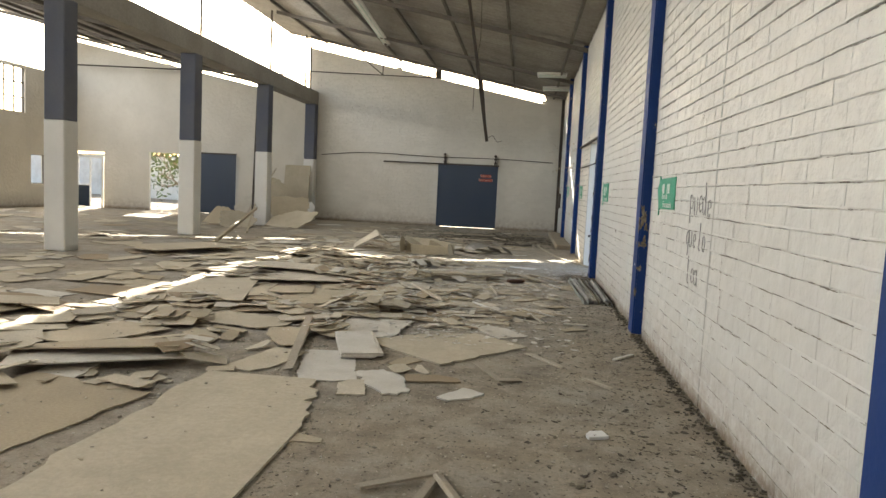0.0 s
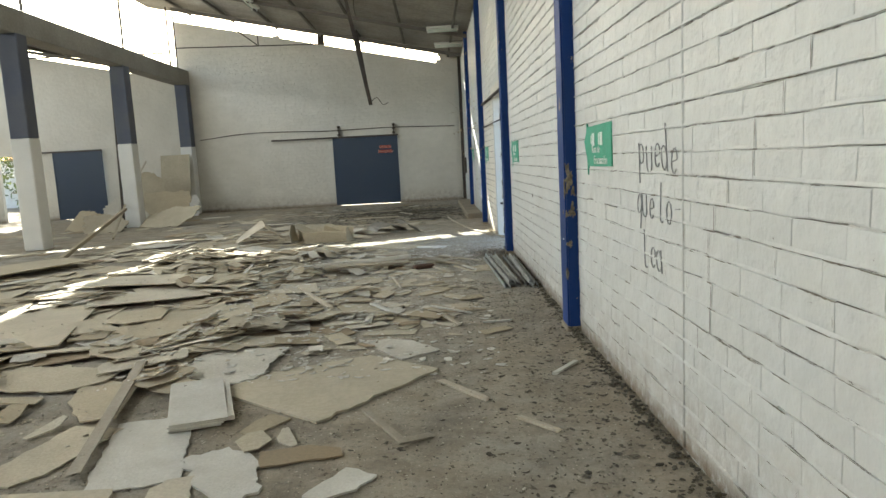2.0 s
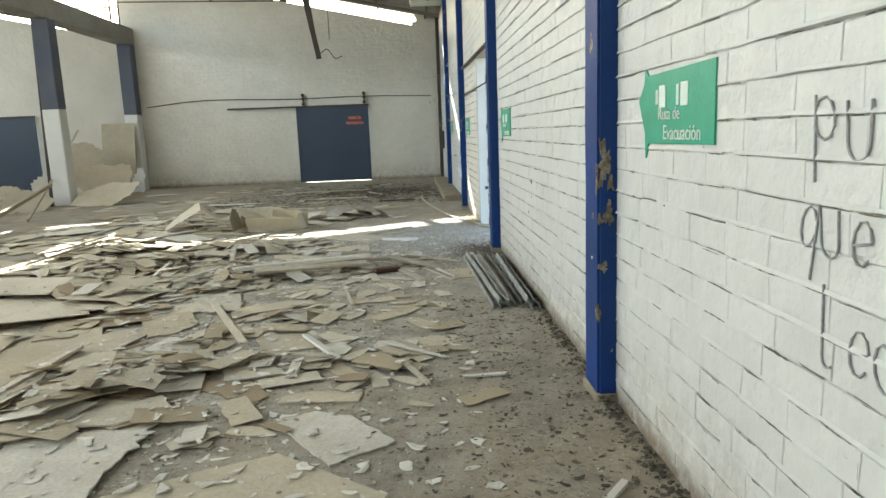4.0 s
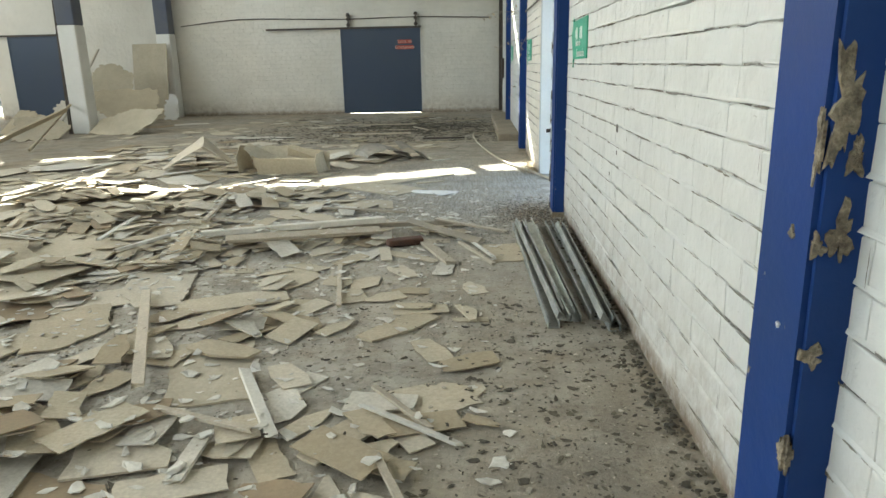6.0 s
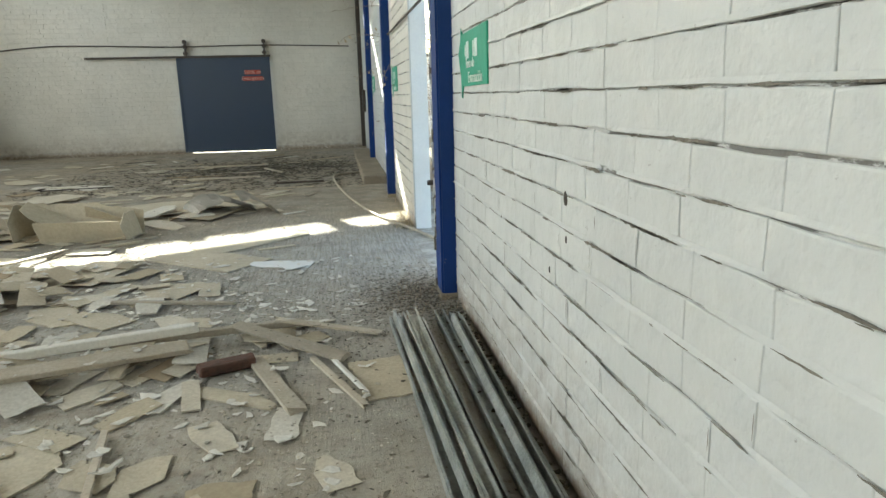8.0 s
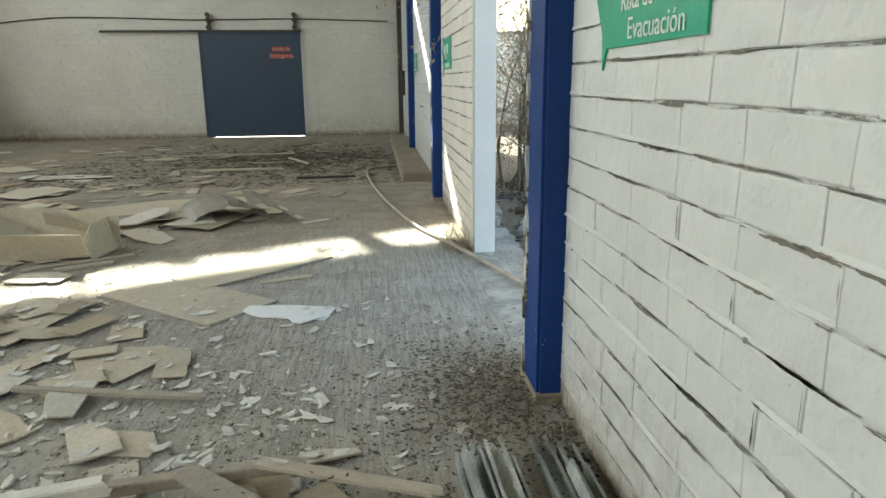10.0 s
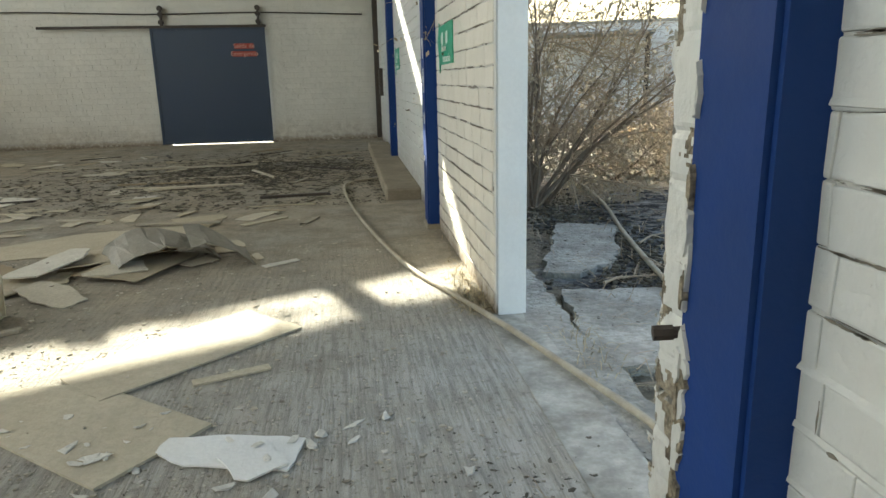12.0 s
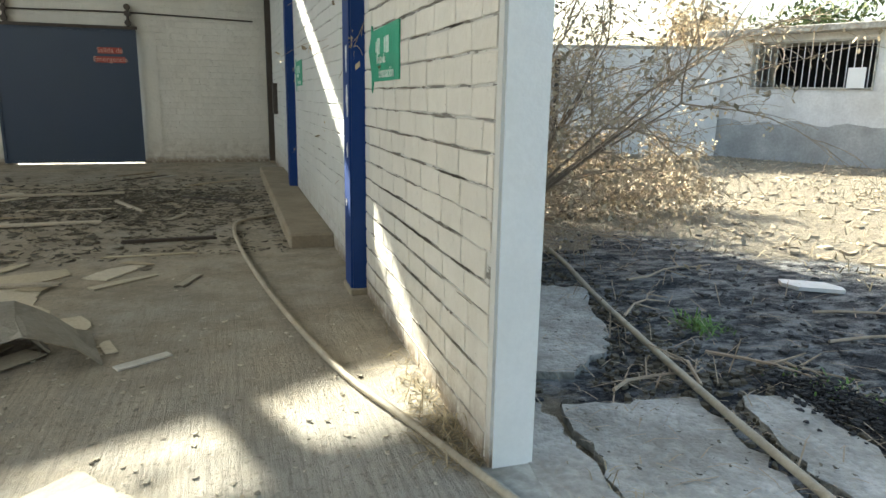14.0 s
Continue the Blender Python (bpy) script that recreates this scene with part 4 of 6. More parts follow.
def plate_mesh(name, pts, thick, mat):
    n = len(pts)
    me = bpy.data.meshes.new(name)
    v = [(x, y, 0) for x, y in pts] + [(x, y, thick) for x, y in pts]
    f = [tuple(range(n))[::-1], tuple(range(n, 2 * n))] + [(i, (i + 1) % n, n + (i + 1) % n, n + i) for i in range(n)]
    me.from_pydata(v, [], f)
    me.materials.append(mat)
    me.update()
    return me


def settle(cx, cy, L, W, ang, thick, lift=0.0, max_tilt=0.22):
    """Lays a board on what is there already: a plane through the heap under it, raised until it hardly sinks in."""
    c, s = math.cos(ang), math.sin(ang)
    nu, nv = max(3, int(L / CELL) + 1), max(3, int(W / CELL) + 1)
    u, v = np.meshgrid(np.linspace(-L / 2, L / 2, nu) * 0.92, np.linspace(-W / 2, W / 2, nv) * 0.92, indexing="ij")
    x, y = cx + c * u - s * v, cy + s * u + c * v
    i = np.clip(((x - GX[0]) / CELL).astype(int), 0, HGT.shape[0] - 1)
    j = np.clip(((y - GY[0]) / CELL).astype(int), 0, HGT.shape[1] - 1)
    h = HGT[i, j]
    A = np.stack([u.ravel(), v.ravel(), np.ones(u.size)], 1)
    a, b, z = np.linalg.lstsq(A, h.ravel(), rcond=None)[0]
    a, b = float(np.clip(a, -max_tilt, max_tilt)), float(np.clip(b, -max_tilt, max_tilt))
    z = float(np.quantile(h - a * u - b * v, 0.93)) + lift
    z = max(z, 0.002 + 0.5 * (abs(a) * L + abs(b) * W) * 0.9)
    HGT[i, j] = np.maximum(h, z + a * u + b * v + thick)
    X = Vector((c, s, a)).normalized()
    Z = X.cross(Vector((-s, c, b))).normalized()
    Y = Z.cross(X)
    m = Matrix((X, Y, Z)).transposed().to_4x4()
    m.translation = (cx, cy, z)
    return m


BOARD_TAGS = dict(label="broken grey-beige board lying in the heap", category="broken board", group="broken boards on the floor")


def lay_board(cx, cy, L, W, deg, thick=0.014, seed=0, ragged=0.5, cuts=1, mat=None, label="", lift=0.0, tear=0.013):
    rnd = random.Random(seed)
    CLEAR.append((cx, cy, 0.42 * L if L > 0.45 else 0.1))
    me = plate_mesh("broken_board", outline(L, W, rnd, ragged, cuts, tear), thick, mat or BOARD)
    ob = new("broken_board", me)
    ob.matrix_world = settle(cx, cy, L, W, radians(deg), thick, lift)
    tags = dict(BOARD_TAGS)
    if label:
        tags["label"] = label
    return tagged(ob, **tags)


def debris_top(x, y):
    """How thick the heap lies: none along the side wall, more towards the second bay; bare from y 17 on."""
    edge = 0.35 if y < 2 else 0.35 + 0.09 * (y - 2) if y < 8 else 0.85 if y < 12 else 0.25
    edge = edge - 0.9 if y < 5 else edge - 0.7 if y < 6.3 else edge
    d = (edge - x) / (2.2 if y < 8.5 else 4.2)
    far = 1.0 if y < 16.5 else max(0.15, 1 - (y - 16.5) / 3.5) if x > -6.5 else 0.7
    return max(0.0, min(1.0, d)) * far


heap_rng = random.Random(21)
LIB = []
for k in range(46):
    big = k % 3
    L = (heap_rng.uniform(0.7, 1.5), heap_rng.uniform(0.35, 0.75), heap_rng.uniform(0.14, 0.38))[big]
    W = L * heap_rng.uniform(0.3, 0.75)
    t = heap_rng.choice((0.004, 0.006, 0.009))
    torn = heap_rng.choice((0.005, 0.010, 0.018, 0.03))
    LIB.append((L, W, t, plate_mesh("broken_board", outline(L, W, heap_rng, 0.55, heap_rng.choice((0, 1, 2, 2)), torn), t, BOARD), big))

single, joined = [], []


def strew(count, kinds, x0, x1, y0, y1, dens=1.0, z_lift=0.0):
    made = 0
    for _ in range(count * 12):
        if made >= count:
            break
        x, y = heap_rng.uniform(x0, x1), heap_rng.uniform(y0, y1)
        if heap_rng.random() > debris_top(x, y) * dens:
            continue
        L, W, t, me, big = heap_rng.choice([q for q in LIB if q[4] in kinds])
        if any((x - a) ** 2 + (y - b) ** 2 < (r + 0.2 * L) ** 2 for a, b, r in CLEAR):
            continue
        if big == 0 and x > -1.5 and y > 6.5:
            continue
        if big == 1 and x > -0.9 and heap_rng.random() < 0.55:
            continue
        m = settle(x, y, L, W, heap_rng.uniform(0, 2 * math.pi), t, z_lift + heap_rng.uniform(0, 0.012))
        (single if (x > -3.6 and 3 < y < 16 and len(single) < 290) else joined).append((me, m))
        made += 1


# lower layers first, then the large boards that the walk passes, then small pieces on top
strew(210, (0, 1), -17.5, -3.5, 1.0, 24.0)
strew(160, (0, 1), -6.5, 0.9, 3.0, 17.0)
lay_board(-3.94, 8.72, 2.2, 1.0, 106, 0.012, 61, 0.5, 1, mat=TAN, label="very large tan board lying across the heap", tear=0.02)
lay_board(-6.6, 13.0, 1.9, 1.1, 60, 0.014, 60, 0.4, 1, lift=0.06)
lay_board(-3.88, 11.1, 1.65, 0.8, 167, 0.014, 62, 0.5, 1, lift=0.05)
lay_board(-1.70, 3.85, 2.35, 1.06, 90, 0.016, 3, 0.6, 1, mat=TAN, label="large flat grey-beige board with a torn edge", tear=0.045)
lay_board(-2.95, 3.9, 1.2, 1.0, 80, 0.010, 81, 0.6, 0, tear=0.02)
lay_board(-3.15, 5.05, 1.25, 0.55, 28, 0.010, 5, 0.75, 1, lift=0.05)
lay_board(-3.25, 5.25, 1.3, 0.6, 15, 0.010, 63, 0.75, 1, lift=0.01)
lay_board(-3.7, 5.9, 1.0, 0.7, 70, 0.009, 6, 0.75, 1)
lay_board(-2.69, 6.84, 0.9, 0.5, 172, 0.010, 64, 0.7, 1)
lay_board(-2.92, 8.9, 0.8, 0.56, 104, 0.010, 65, 0.7, 1)
lay_board(-1.43, 5.5, 0.95, 0.45, 104, 0.008, 66, 0.5, 0, mat=PALEBOARD, label="pale grey sheet under the slab stack")
lay_board(-1.40, 6.95, 0.92, 0.65, 86, 0.009, 67, 0.8, 1, tear=0.03)
lay_board(-0.56, 6.52, 1.16, 1.02, 51, 0.016, 7, 0.35, 1, label="large tan board with a snapped corner", mat=TAN, tear=0.02)
lay_board(-0.10, 7.3, 0.6, 0.36, 125, 0.009, 8, 0.75, 1)
lay_board(-2.08, 6.29, 0.72, 0.40, 101, 0.010, 68, 0.7, 1, lift=0.02)
lay_board(-1.95, 5.5, 0.75, 0.34, 76, 0.010, 69, 0.7, 1)
lay_board(-0.87, 5.15, 0.62, 0.32, 123, 0.012, 70, 1.0, 2, mat=PALEBOARD, label="torn white plaster sheet on the floor", tear=0.03)
lay_board(-0.54, 5.32, 0.42, 0.20, 14, 0.009, 71, 0.9, 1)
lay_board(-0.28, 4.94, 0.32, 0.19, 58, 0.012, 72, 1.0, 1, mat=PALEBOARD, label="torn white plaster sheet on the floor", tear=0.02)
lay_board(-1.09, 4.93, 0.36, 0.2, 102, 0.009, 73, 0.9, 1)
lay_board(-2.45, 8.4, 1.15, 0.5, 78, 0.009, 10, 0.75, 1)
lay_board(-3.2, 9.9, 1.35, 0.6, 20, 0.009, 12, 0.75, 1, lift=0.03)
lay_board(-1.68, 9.55, 0.63, 0.4, 115, 0.009, 74, 0.8, 1)
lay_board(-1.48, 10.23, 0.81, 0.42, 105, 0.009, 75, 0.8, 1)
lay_board(-2.65, 11.23, 0.75, 0.5, 55, 0.010, 76, 0.8, 1)
lay_board(-0.89, 9.96, 0.66, 0.26, 26, 0.010, 77, 0.8, 1)
lay_board(-0.77, 8.0, 0.56, 0.24, 146, 0.010, 78, 1.0, 2, tear=0.025)
lay_board(-0.22, 7.79, 0.46, 0.16, 175, 0.009, 79, 1.0, 1)
lay_board(-0.72, 8.27, 0.36, 0.26, 16, 0.010, 80, 0.8, 1)
lay_board(-2.0, 8.95, 1.0, 0.34, 77, 0.009, 13, 0.75, 1)
lay_board(-1.3, 7.62, 0.52, 0.3, 30, 0.009, 14, 0.75, 1)
lay_board(-0.66, 9.02, 0.72, 0.38, 107, 0.009, 16, 0.75, 0, mat=TAN, label="brown fibre board lying by loose strips")
lay_board(-0.66, 9.18, 0.36, 0.17, 150, 0.012, 17, 0.2, 2, lift=0.02)
lay_board(-0.65, 10.45, 0.42, 0.32, 60, 0.009, 18, 0.75, 1)
lay_board(0.18, 9.56, 0.48, 0.19, 55, 0.012, 19, 0.2, 1)
lay_board(0.84, 11.07, 0.48, 0.28, 101, 0.009, 20, 0.75, 0, label="brown fibre board square by the channels")
lay_board(-0.52, 13.95, 1.05, 0.5, 141, 0.012, 22, 0.2, 1, mat=TAN, label="smooth tan board lying on the concrete")
lay_board(0.14, 13.6, 0.52, 0.22, 166, 0.008, 131, 1.0, 2, mat=PLASTER, label="ragged white plaster board piece", tear=0.014)
lay_board(0.24, 13.5, 0.2, 0.18, 120, 0.008, 132, 1.0, 1, mat=PLASTER, label="ragged white plaster board corner", tear=0.014)
lay_board(-0.24, 14.66, 1.1, 0.5, 43, 0.010, 24, 0.2, 1, mat=TAN, label="long tan board half in the sunlight")
lay_board(-1.25, 12.5, 0.5, 0.3, 107, 0.009, 25, 0.75, 1)
lay_board(-0.92, 12.36, 0.46, 0.24, 140, 0.009, 26, 0.75, 1)
lay_board(-1.65, 17.3, 2.0, 0.85, 8, 0.009, 27, 0.75, 1)
lay_board(-1.3, 16.55, 0.62, 0.45, 60, 0.009, 28, 0.75, 1, lift=0.03)
lay_board(0.13, 10.97, 0.46, 0.11, 151, 0.009, 29, 0.75, 1)
lay_board(-0.18, 11.06, 0.36, 0.12, 70, 0.009, 30, 0.75, 1)
lay_board(-0.08, 11.02, 0.32, 0.08, 101, 0.009, 31, 0.75, 0)
lay_board(0.1, 16.27, 0.28, 0.06, 32, 0.010, 32, 0.5, 0, mat=PALEBOARD)
lay_board(0.05, 14.29, 0.35, 0.06, 21, 0.010, 33, 0.5, 0)
lay_board(-0.3, 18.2, 0.45, 0.2, 60, 0.010, 34, 0.5, 1)
lay_board(-0.2, 17.9, 0.5, 0.08, 40, 0.010, 35, 0.5, 1)
lay_board(0.62, 4.35, 0.13, 0.10, 20, 0.02, 38, 0.8, 1, mat=PLASTER, label="small white plaster lump on the bare floor")
strew(110, (1, 2), -4.5, 0.9, 8.0, 14.0)
strew(55, (1,), -4.5, -1.2, 3.5, 8.0)
strew(270, (2,), -4.0, 0.95, 8.0, 13.8)
strew(70, (2,), -4.0, 0.5, 4.2, 8.0)
strew(95, (2,), -1.8, 0.75, 7.6, 13.0, 2.6)
strew(120, (1, 2), -12, -3.5, 3, 16)
lay_board(-1.75, 15.95, 0.9, 0.5, 12, 0.010, 51, 0.8, 1)
lay_board(-1.3, 15.75, 0.55, 0.3, 150, 0.009, 52, 0.9, 2)
lay_board(-1.5, 16.35, 0.7, 0.32, 70, 0.010, 53, 0.8, 1, lift=0.02)
lay_board(-0.85, 18.15, 0.5, 0.3, 20, 0.008, 54, 0.8, 1)
strew(70, (1, 2), -4.5, 0.2, 15.0, 19.5, 1.8)
strew(70, (1, 2), -6.0, 0.6, 16.5, 25.0, 1.6)
for me, m in single:
    ob = new("broken_board", me)
    ob.matrix_world = m
    tagged(ob, **BOARD_TAGS)
V, F = [], []
for me, m in joined:
    b = len(V)
    V += [m @ q.co for q in me.vertices]
    F += [tuple(b + k for k in p.vertices) for p in me.polygons]
tagged(mesh_object("board_heap", V, F, BOARD), "heap of broken grey-beige boards across the hall", "debris", kind="stuff")


# stack of pale slabs, bent board, metal sheet, brick
def slab_stack():
    s = empty("slab_stack", (0, 0, 0))
    tagged(s, "short stack of pale grey plaster slabs", "slab stack")
    for k in range(4):
        bm = bmesh.new()
        add_box(bm, -0.17 + 0.012 * (k % 2), 0.13 + 0.014 * k, -0.42, 0.42 - 0.02 * k, 0.012 * k, 0.012 * k + 0.010, 0.002)
        part("slab", bm, PALEBOARD, s)
    bm = bmesh.new()
    add_box(bm, 0.12, 0.21, -0.36, 0.3, 0.0, 0.03, 0.003)
    part("slab", bm, PALEBOARD, s)
    s.matrix_world = settle(-1.36, 6.14, 0.85, 0.36, radians(109), 0.05, 0.0) @ pose(0, 0, 0, 0, 0, -90)
    return s


slab_stack()


def bent_sheet(name, cx, cy, L, W, deg, folds, thick, mat, label, category, z0=0.0):
    """A sheet folded along its length: folds are (part of the length, height)."""
    n, rows = len(folds), 3
    rnd = random.Random(name + str(cx))
    v, f = [], []
    for layer in (0, thick):
        for s, h in folds:
            for r in range(rows):
                w = W * (r / (rows - 1) - 0.5)
                v.append((L * (s - 0.5) + rnd.uniform(-0.03, 0.03), w + rnd.uniform(-0.03, 0.03), h * (0.8 + 0.25 * r / (rows - 1)) + layer + (rnd.uniform(0, 0.01) if name == "bent_board" else 0.035 * max(-0.2, noise.noise((s * 5, r * 1.3, cx))))))
    k = n * rows
    for i in range(n - 1):
        for r in range(rows - 1):
            q = (i * rows + r, (i + 1) * rows + r, (i + 1) * rows + r + 1, i * rows + r + 1)
            f += [q[::-1], tuple(a + k for a in q)]
        for r in (0, rows - 1):
            a, b = i * rows + r, (i + 1) * rows + r
            f.append((a, b, b + k, a + k))
    for i in (0, n - 1):
        for r in range(rows - 1):
            a, b = i * rows + r, i * rows + r + 1
            f.append((a, b, b + k, a + k))
    ob = mesh_object(name, v, f, mat)
    ob.matrix_world = pose(cx, cy, z0, 0, 0, deg)
    return tagged(ob, label, category)


carton = empty("open_box", (-2.0, 15.25, 0.012), -8)
tagged(carton, "open tan board box, torn sides folded outwards", "box")
for name, m, w, h in (("side", pose(0, 0.2, 0, 84), 1.15, 0.34), ("side", pose(0.12, -0.2, 0, 112), 0.85, 0.24), ("end", pose(-0.57, 0, 0, 80, 0, 90), 0.42, 0.36), ("end", pose(0.55, 0.02, 0, 72, 0, 90), 0.42, 0.27),
                      ("base", pose(0, -0.21, 0.004), 1.14, 0.42), ("flap", pose(-0.3, -0.14, 0.19, 20, 28, 12), 0.5, 0.26), ("flap", pose(0.3, 0.16, 0.2, -50, 24, 10), 0.6, 0.22)):
    me = plate_mesh(name, [(a, b + h / 2) for a, b in outline(w, h, random.Random(name + str(w)), 0.5, 1, 0.015)], 0.006, TAN)
    ob = new(name, me)
    ob.parent = carton
    ob.matrix_local = m
bent_sheet("bent_board", -3.3, 15.5, 0.9, 0.5, 20, ((0, 0.02), (0.3, 0.2), (0.6, 0.38), (1, 0.05)), 0.012, TIMBER, "folded tan board propped in the heap", "bent board", 0.05)
bent_sheet("metal_sheet", -0.85, 16.6, 0.75, 0.6, 28, [(i / 10, 0.02 + 0.17 * math.sin(math.pi * i / 10) ** 0.6) for i in range(11)], 0.004, DUCT, "dented half-round grey duct lying on the floor", "metal duct")
bent_sheet("metal_sheet", -0.36, 16.45, 0.42, 0.5, 20, [(0, 0.24), (0.2, 0.25), (0.45, 0.2), (0.7, 0.13), (0.9, 0.04), (1, 0.0)], 0.004, DUCT, "bent grey duct end folded to the floor", "metal duct")
bm = bmesh.new()
add_box(bm, -0.145, 0.145, -0.05, 0.05, 0, 0.055, 0.010)
bmesh.ops.subdivide_edges(bm, edges=bm.edges[:], cuts=2, use_grid_fill=True)
for q in bm.verts:
    q.co += Vector((noise.noise(q.co * 25), noise.noise(q.co * 25 + Vector((5, 0, 0))), noise.noise(q.co * 25 + Vector((0, 7, 0))))) * 0.008
ob = part("clay_brick", bm, BRICKRED)
ob.matrix_world = pose(0.04, 11.33, 0.004, 0, 0, 22)
tagged(ob, "dark red worn clay brick among the boards", "brick")


def stick(cx, cy, L, w, h, deg, mat, label, z=None, name="wood_strip", tilt=0.0):
    bm = bmesh.new()
    add_box(bm, -L / 2, L / 2, -w / 2, w / 2, 0, h, min(w, h) * 0.12)
    rnd = random.Random(int(cx * 100) + int(cy * 10))
    for q in bm.verts:
        if abs(q.co.x) > L / 2 * 0.9:
            q.co.x += rnd.uniform(-0.03, 0.03)
    ob = part(name, bm, mat)
    ob.matrix_world = settle(cx, cy, L, w, radians(deg), h, 0.0)
    return tagged(ob, label, "wood strip", "loose wood strips")


PALE, RAW = "pale grey-beige wooden strip among the debris", "bare tan wooden slat lying on the floor"
for cx, cy, L, w, h, deg, mat, lab in (
        (-0.33, 8.66, 0.68, 0.05, 0.02, 117, PALEBOARD, PALE), (-0.48, 8.47, 0.53, 0.035, 0.015, 154, TIMBER, PALE), (0.29, 8.61, 0.4, 0.03, 0.015, 128, TIMBER, PALE), (0.34, 8.46, 0.44, 0.025, 0.015, 151, PALEBOARD, PALE), (0.33, 8.04, 0.34, 0.03, 0.02, 116, TIMBER, RAW), (0.76, 8.0, 0.24, 0.03, 0.015, 4, PALEBOARD, PALE), (-0.12, 5.64, 0.58, 0.045, 0.015, 117, TIMBER, RAW), (0.06, 5.42, 0.2, 0.05, 0.012, 33, TIMBER, RAW), (-2.1, 8.14, 1.35, 0.09, 0.02, 88, TIMBER, PALE), (-1.87, 6.1, 1.9, 0.075, 0.012, 103, TIMBER, PALE),
        (1.10, 6.53, 0.3, 0.035, 0.02, 51, PALEBOARD, PALE), (-1.17, 9.39, 1.4, 0.055, 0.018, 114, TIMBER, RAW), (-1.89, 12.43, 1.6, 0.05, 0.025, 103, TIMBER, PALE), (0.30, 11.08, 0.7, 0.085, 0.02, 111, TIMBER, RAW),
        (0.60, 11.08, 0.68, 0.035, 0.015, 112, TIMBER, PALE), (0.66, 11.1, 0.5, 0.02, 0.02, 108, PALEBOARD, PALE), (-0.7, 11.68, 2.2, 0.055, 0.04, 8, TIMBER, PALE), (-0.9, 11.52, 1.5, 0.06, 0.05, 11, PALEBOARD, PALE), (-0.75, 11.3, 1.2, 0.1, 0.03, 20, TIMBER, RAW),
        (0.34, 11.55, 0.74, 0.09, 0.015, 143, TIMBER, RAW), (-0.49, 12.55, 0.82, 0.04, 0.02, -10, TIMBER, PALE), (0.55, 11.75, 0.6, 0.06, 0.015, -10, TIMBER, RAW), (-0.3, 3.35, 0.4, 0.05, 0.03, 80, TIMBER, RAW), (-0.18, 3.3, 0.36, 0.04, 0.03, 118, TIMBER, PALE),
        (-0.45, 3.4, 0.42, 0.05, 0.015, 30, TIMBER, RAW), (-1.0, 17.9, 0.8, 0.05, 0.02, 170, TIMBER, RAW), (-0.6, 21.4, 0.9, 0.04, 0.03, 115, TIMBER, PALE), (-1.9, 22.4, 2.2, 0.04, 0.03, 5, TIMBER, PALE), (0.0, 19.3, 0.8, 0.05, 0.03, 4, STEEL, "dark rusty strip on the dusty floor"),
        (-1.3, 20.3, 1.1, 0.06, 0.03, 8, TIMBER, RAW), (0.75, 5.55, 0.28, 0.03, 0.02, 130, TIMBER, RAW), (0.35, 6.2, 0.5, 0.05, 0.015, 125, TIMBER, RAW)):
    stick(cx, cy, L, w, h, deg, mat, lab)

srng = random.Random(77)
for k in range(60):
    x, y = srng.uniform(-5, 0.9), srng.uniform(7.5, 16)
    if srng.random() < debris_top(x, y) + 0.05 and all((x - a) ** 2 + (y - b) ** 2 > r * r for a, b, r in CLEAR):
        stick(x, y, srng.uniform(0.25, 1.0), srng.uniform(0.025, 0.07), srng.uniform(0.012, 0.025), srng.uniform(0, 180), srng.choice((TIMBER, TIMBER, PALEBOARD, BOARD)), PALE)


for k in range(26):
    stick(srng.uniform(-4.0, 0.7), srng.uniform(17.6, 25.0), srng.uniform(0.3, 1.1), srng.uniform(0.025, 0.06), srng.uniform(0.01, 0.02), srng.gauss(5, 35), srng.choice((TIMBER, STEEL, BOARD)), "thin weathered strip on the far floor")

# leaning and fallen boards by the far columns
def leaning(cx, cy, w, h, rz, lean, mat=BOARD, label="tall tan board leaning against the corner column"):
    me = plate_mesh("leaning_board", outline(w, h, random.Random(int(h * 100)), 0.3 if h > 2 else 0.9, 1 if h > 2 else 2, 0.012 if h > 2 else 0.05), 0.02, mat)
    ob = new("leaning_board", me)
    ob.matrix_world = pose(cx, cy, 0.0, 0, 0, rz) @ pose(0, 0, 0, 90 - lean) @ pose(0, h / 2, 0)
    return tagged(ob, label, "leaning board", "leaning boards")


leaning(-8.85, 26.0, 1.05, 2.15, -4, 8, TAN)
leaning(-8.1, 25.5, 0.35, 0.75, 10, 15, PLASTER, "torn white board piece leaning on the tan board")
leaning(-9.2, 23.0, 1.6, 1.1, 12, 38, BOARD, "fallen board propped at a slant in the heap")
leaning(-9.8, 21.2, 1.2, 0.8, -20, 50, BOARD, "fallen board propped at a slant in the heap")
leaning(-8.0, 22.6, 1.5, 1.2, 14, 40, BOARD, "fallen grey board propped at a slant in the heap")
leaning(-7.5, 21.2, 1.5, 0.95, -14, 58, BOARD, "pale fallen board propped at a slant in the heap")
leaning(-9.3, 24.3, 1.3, 1.7, 9, 24, BOARD, "fallen board propped at a slant in the heap")
leaning(-8.6, 20.2, 1.1, 0.9, 22, 60, TAN, "fallen tan board propped at a slant in the heap")
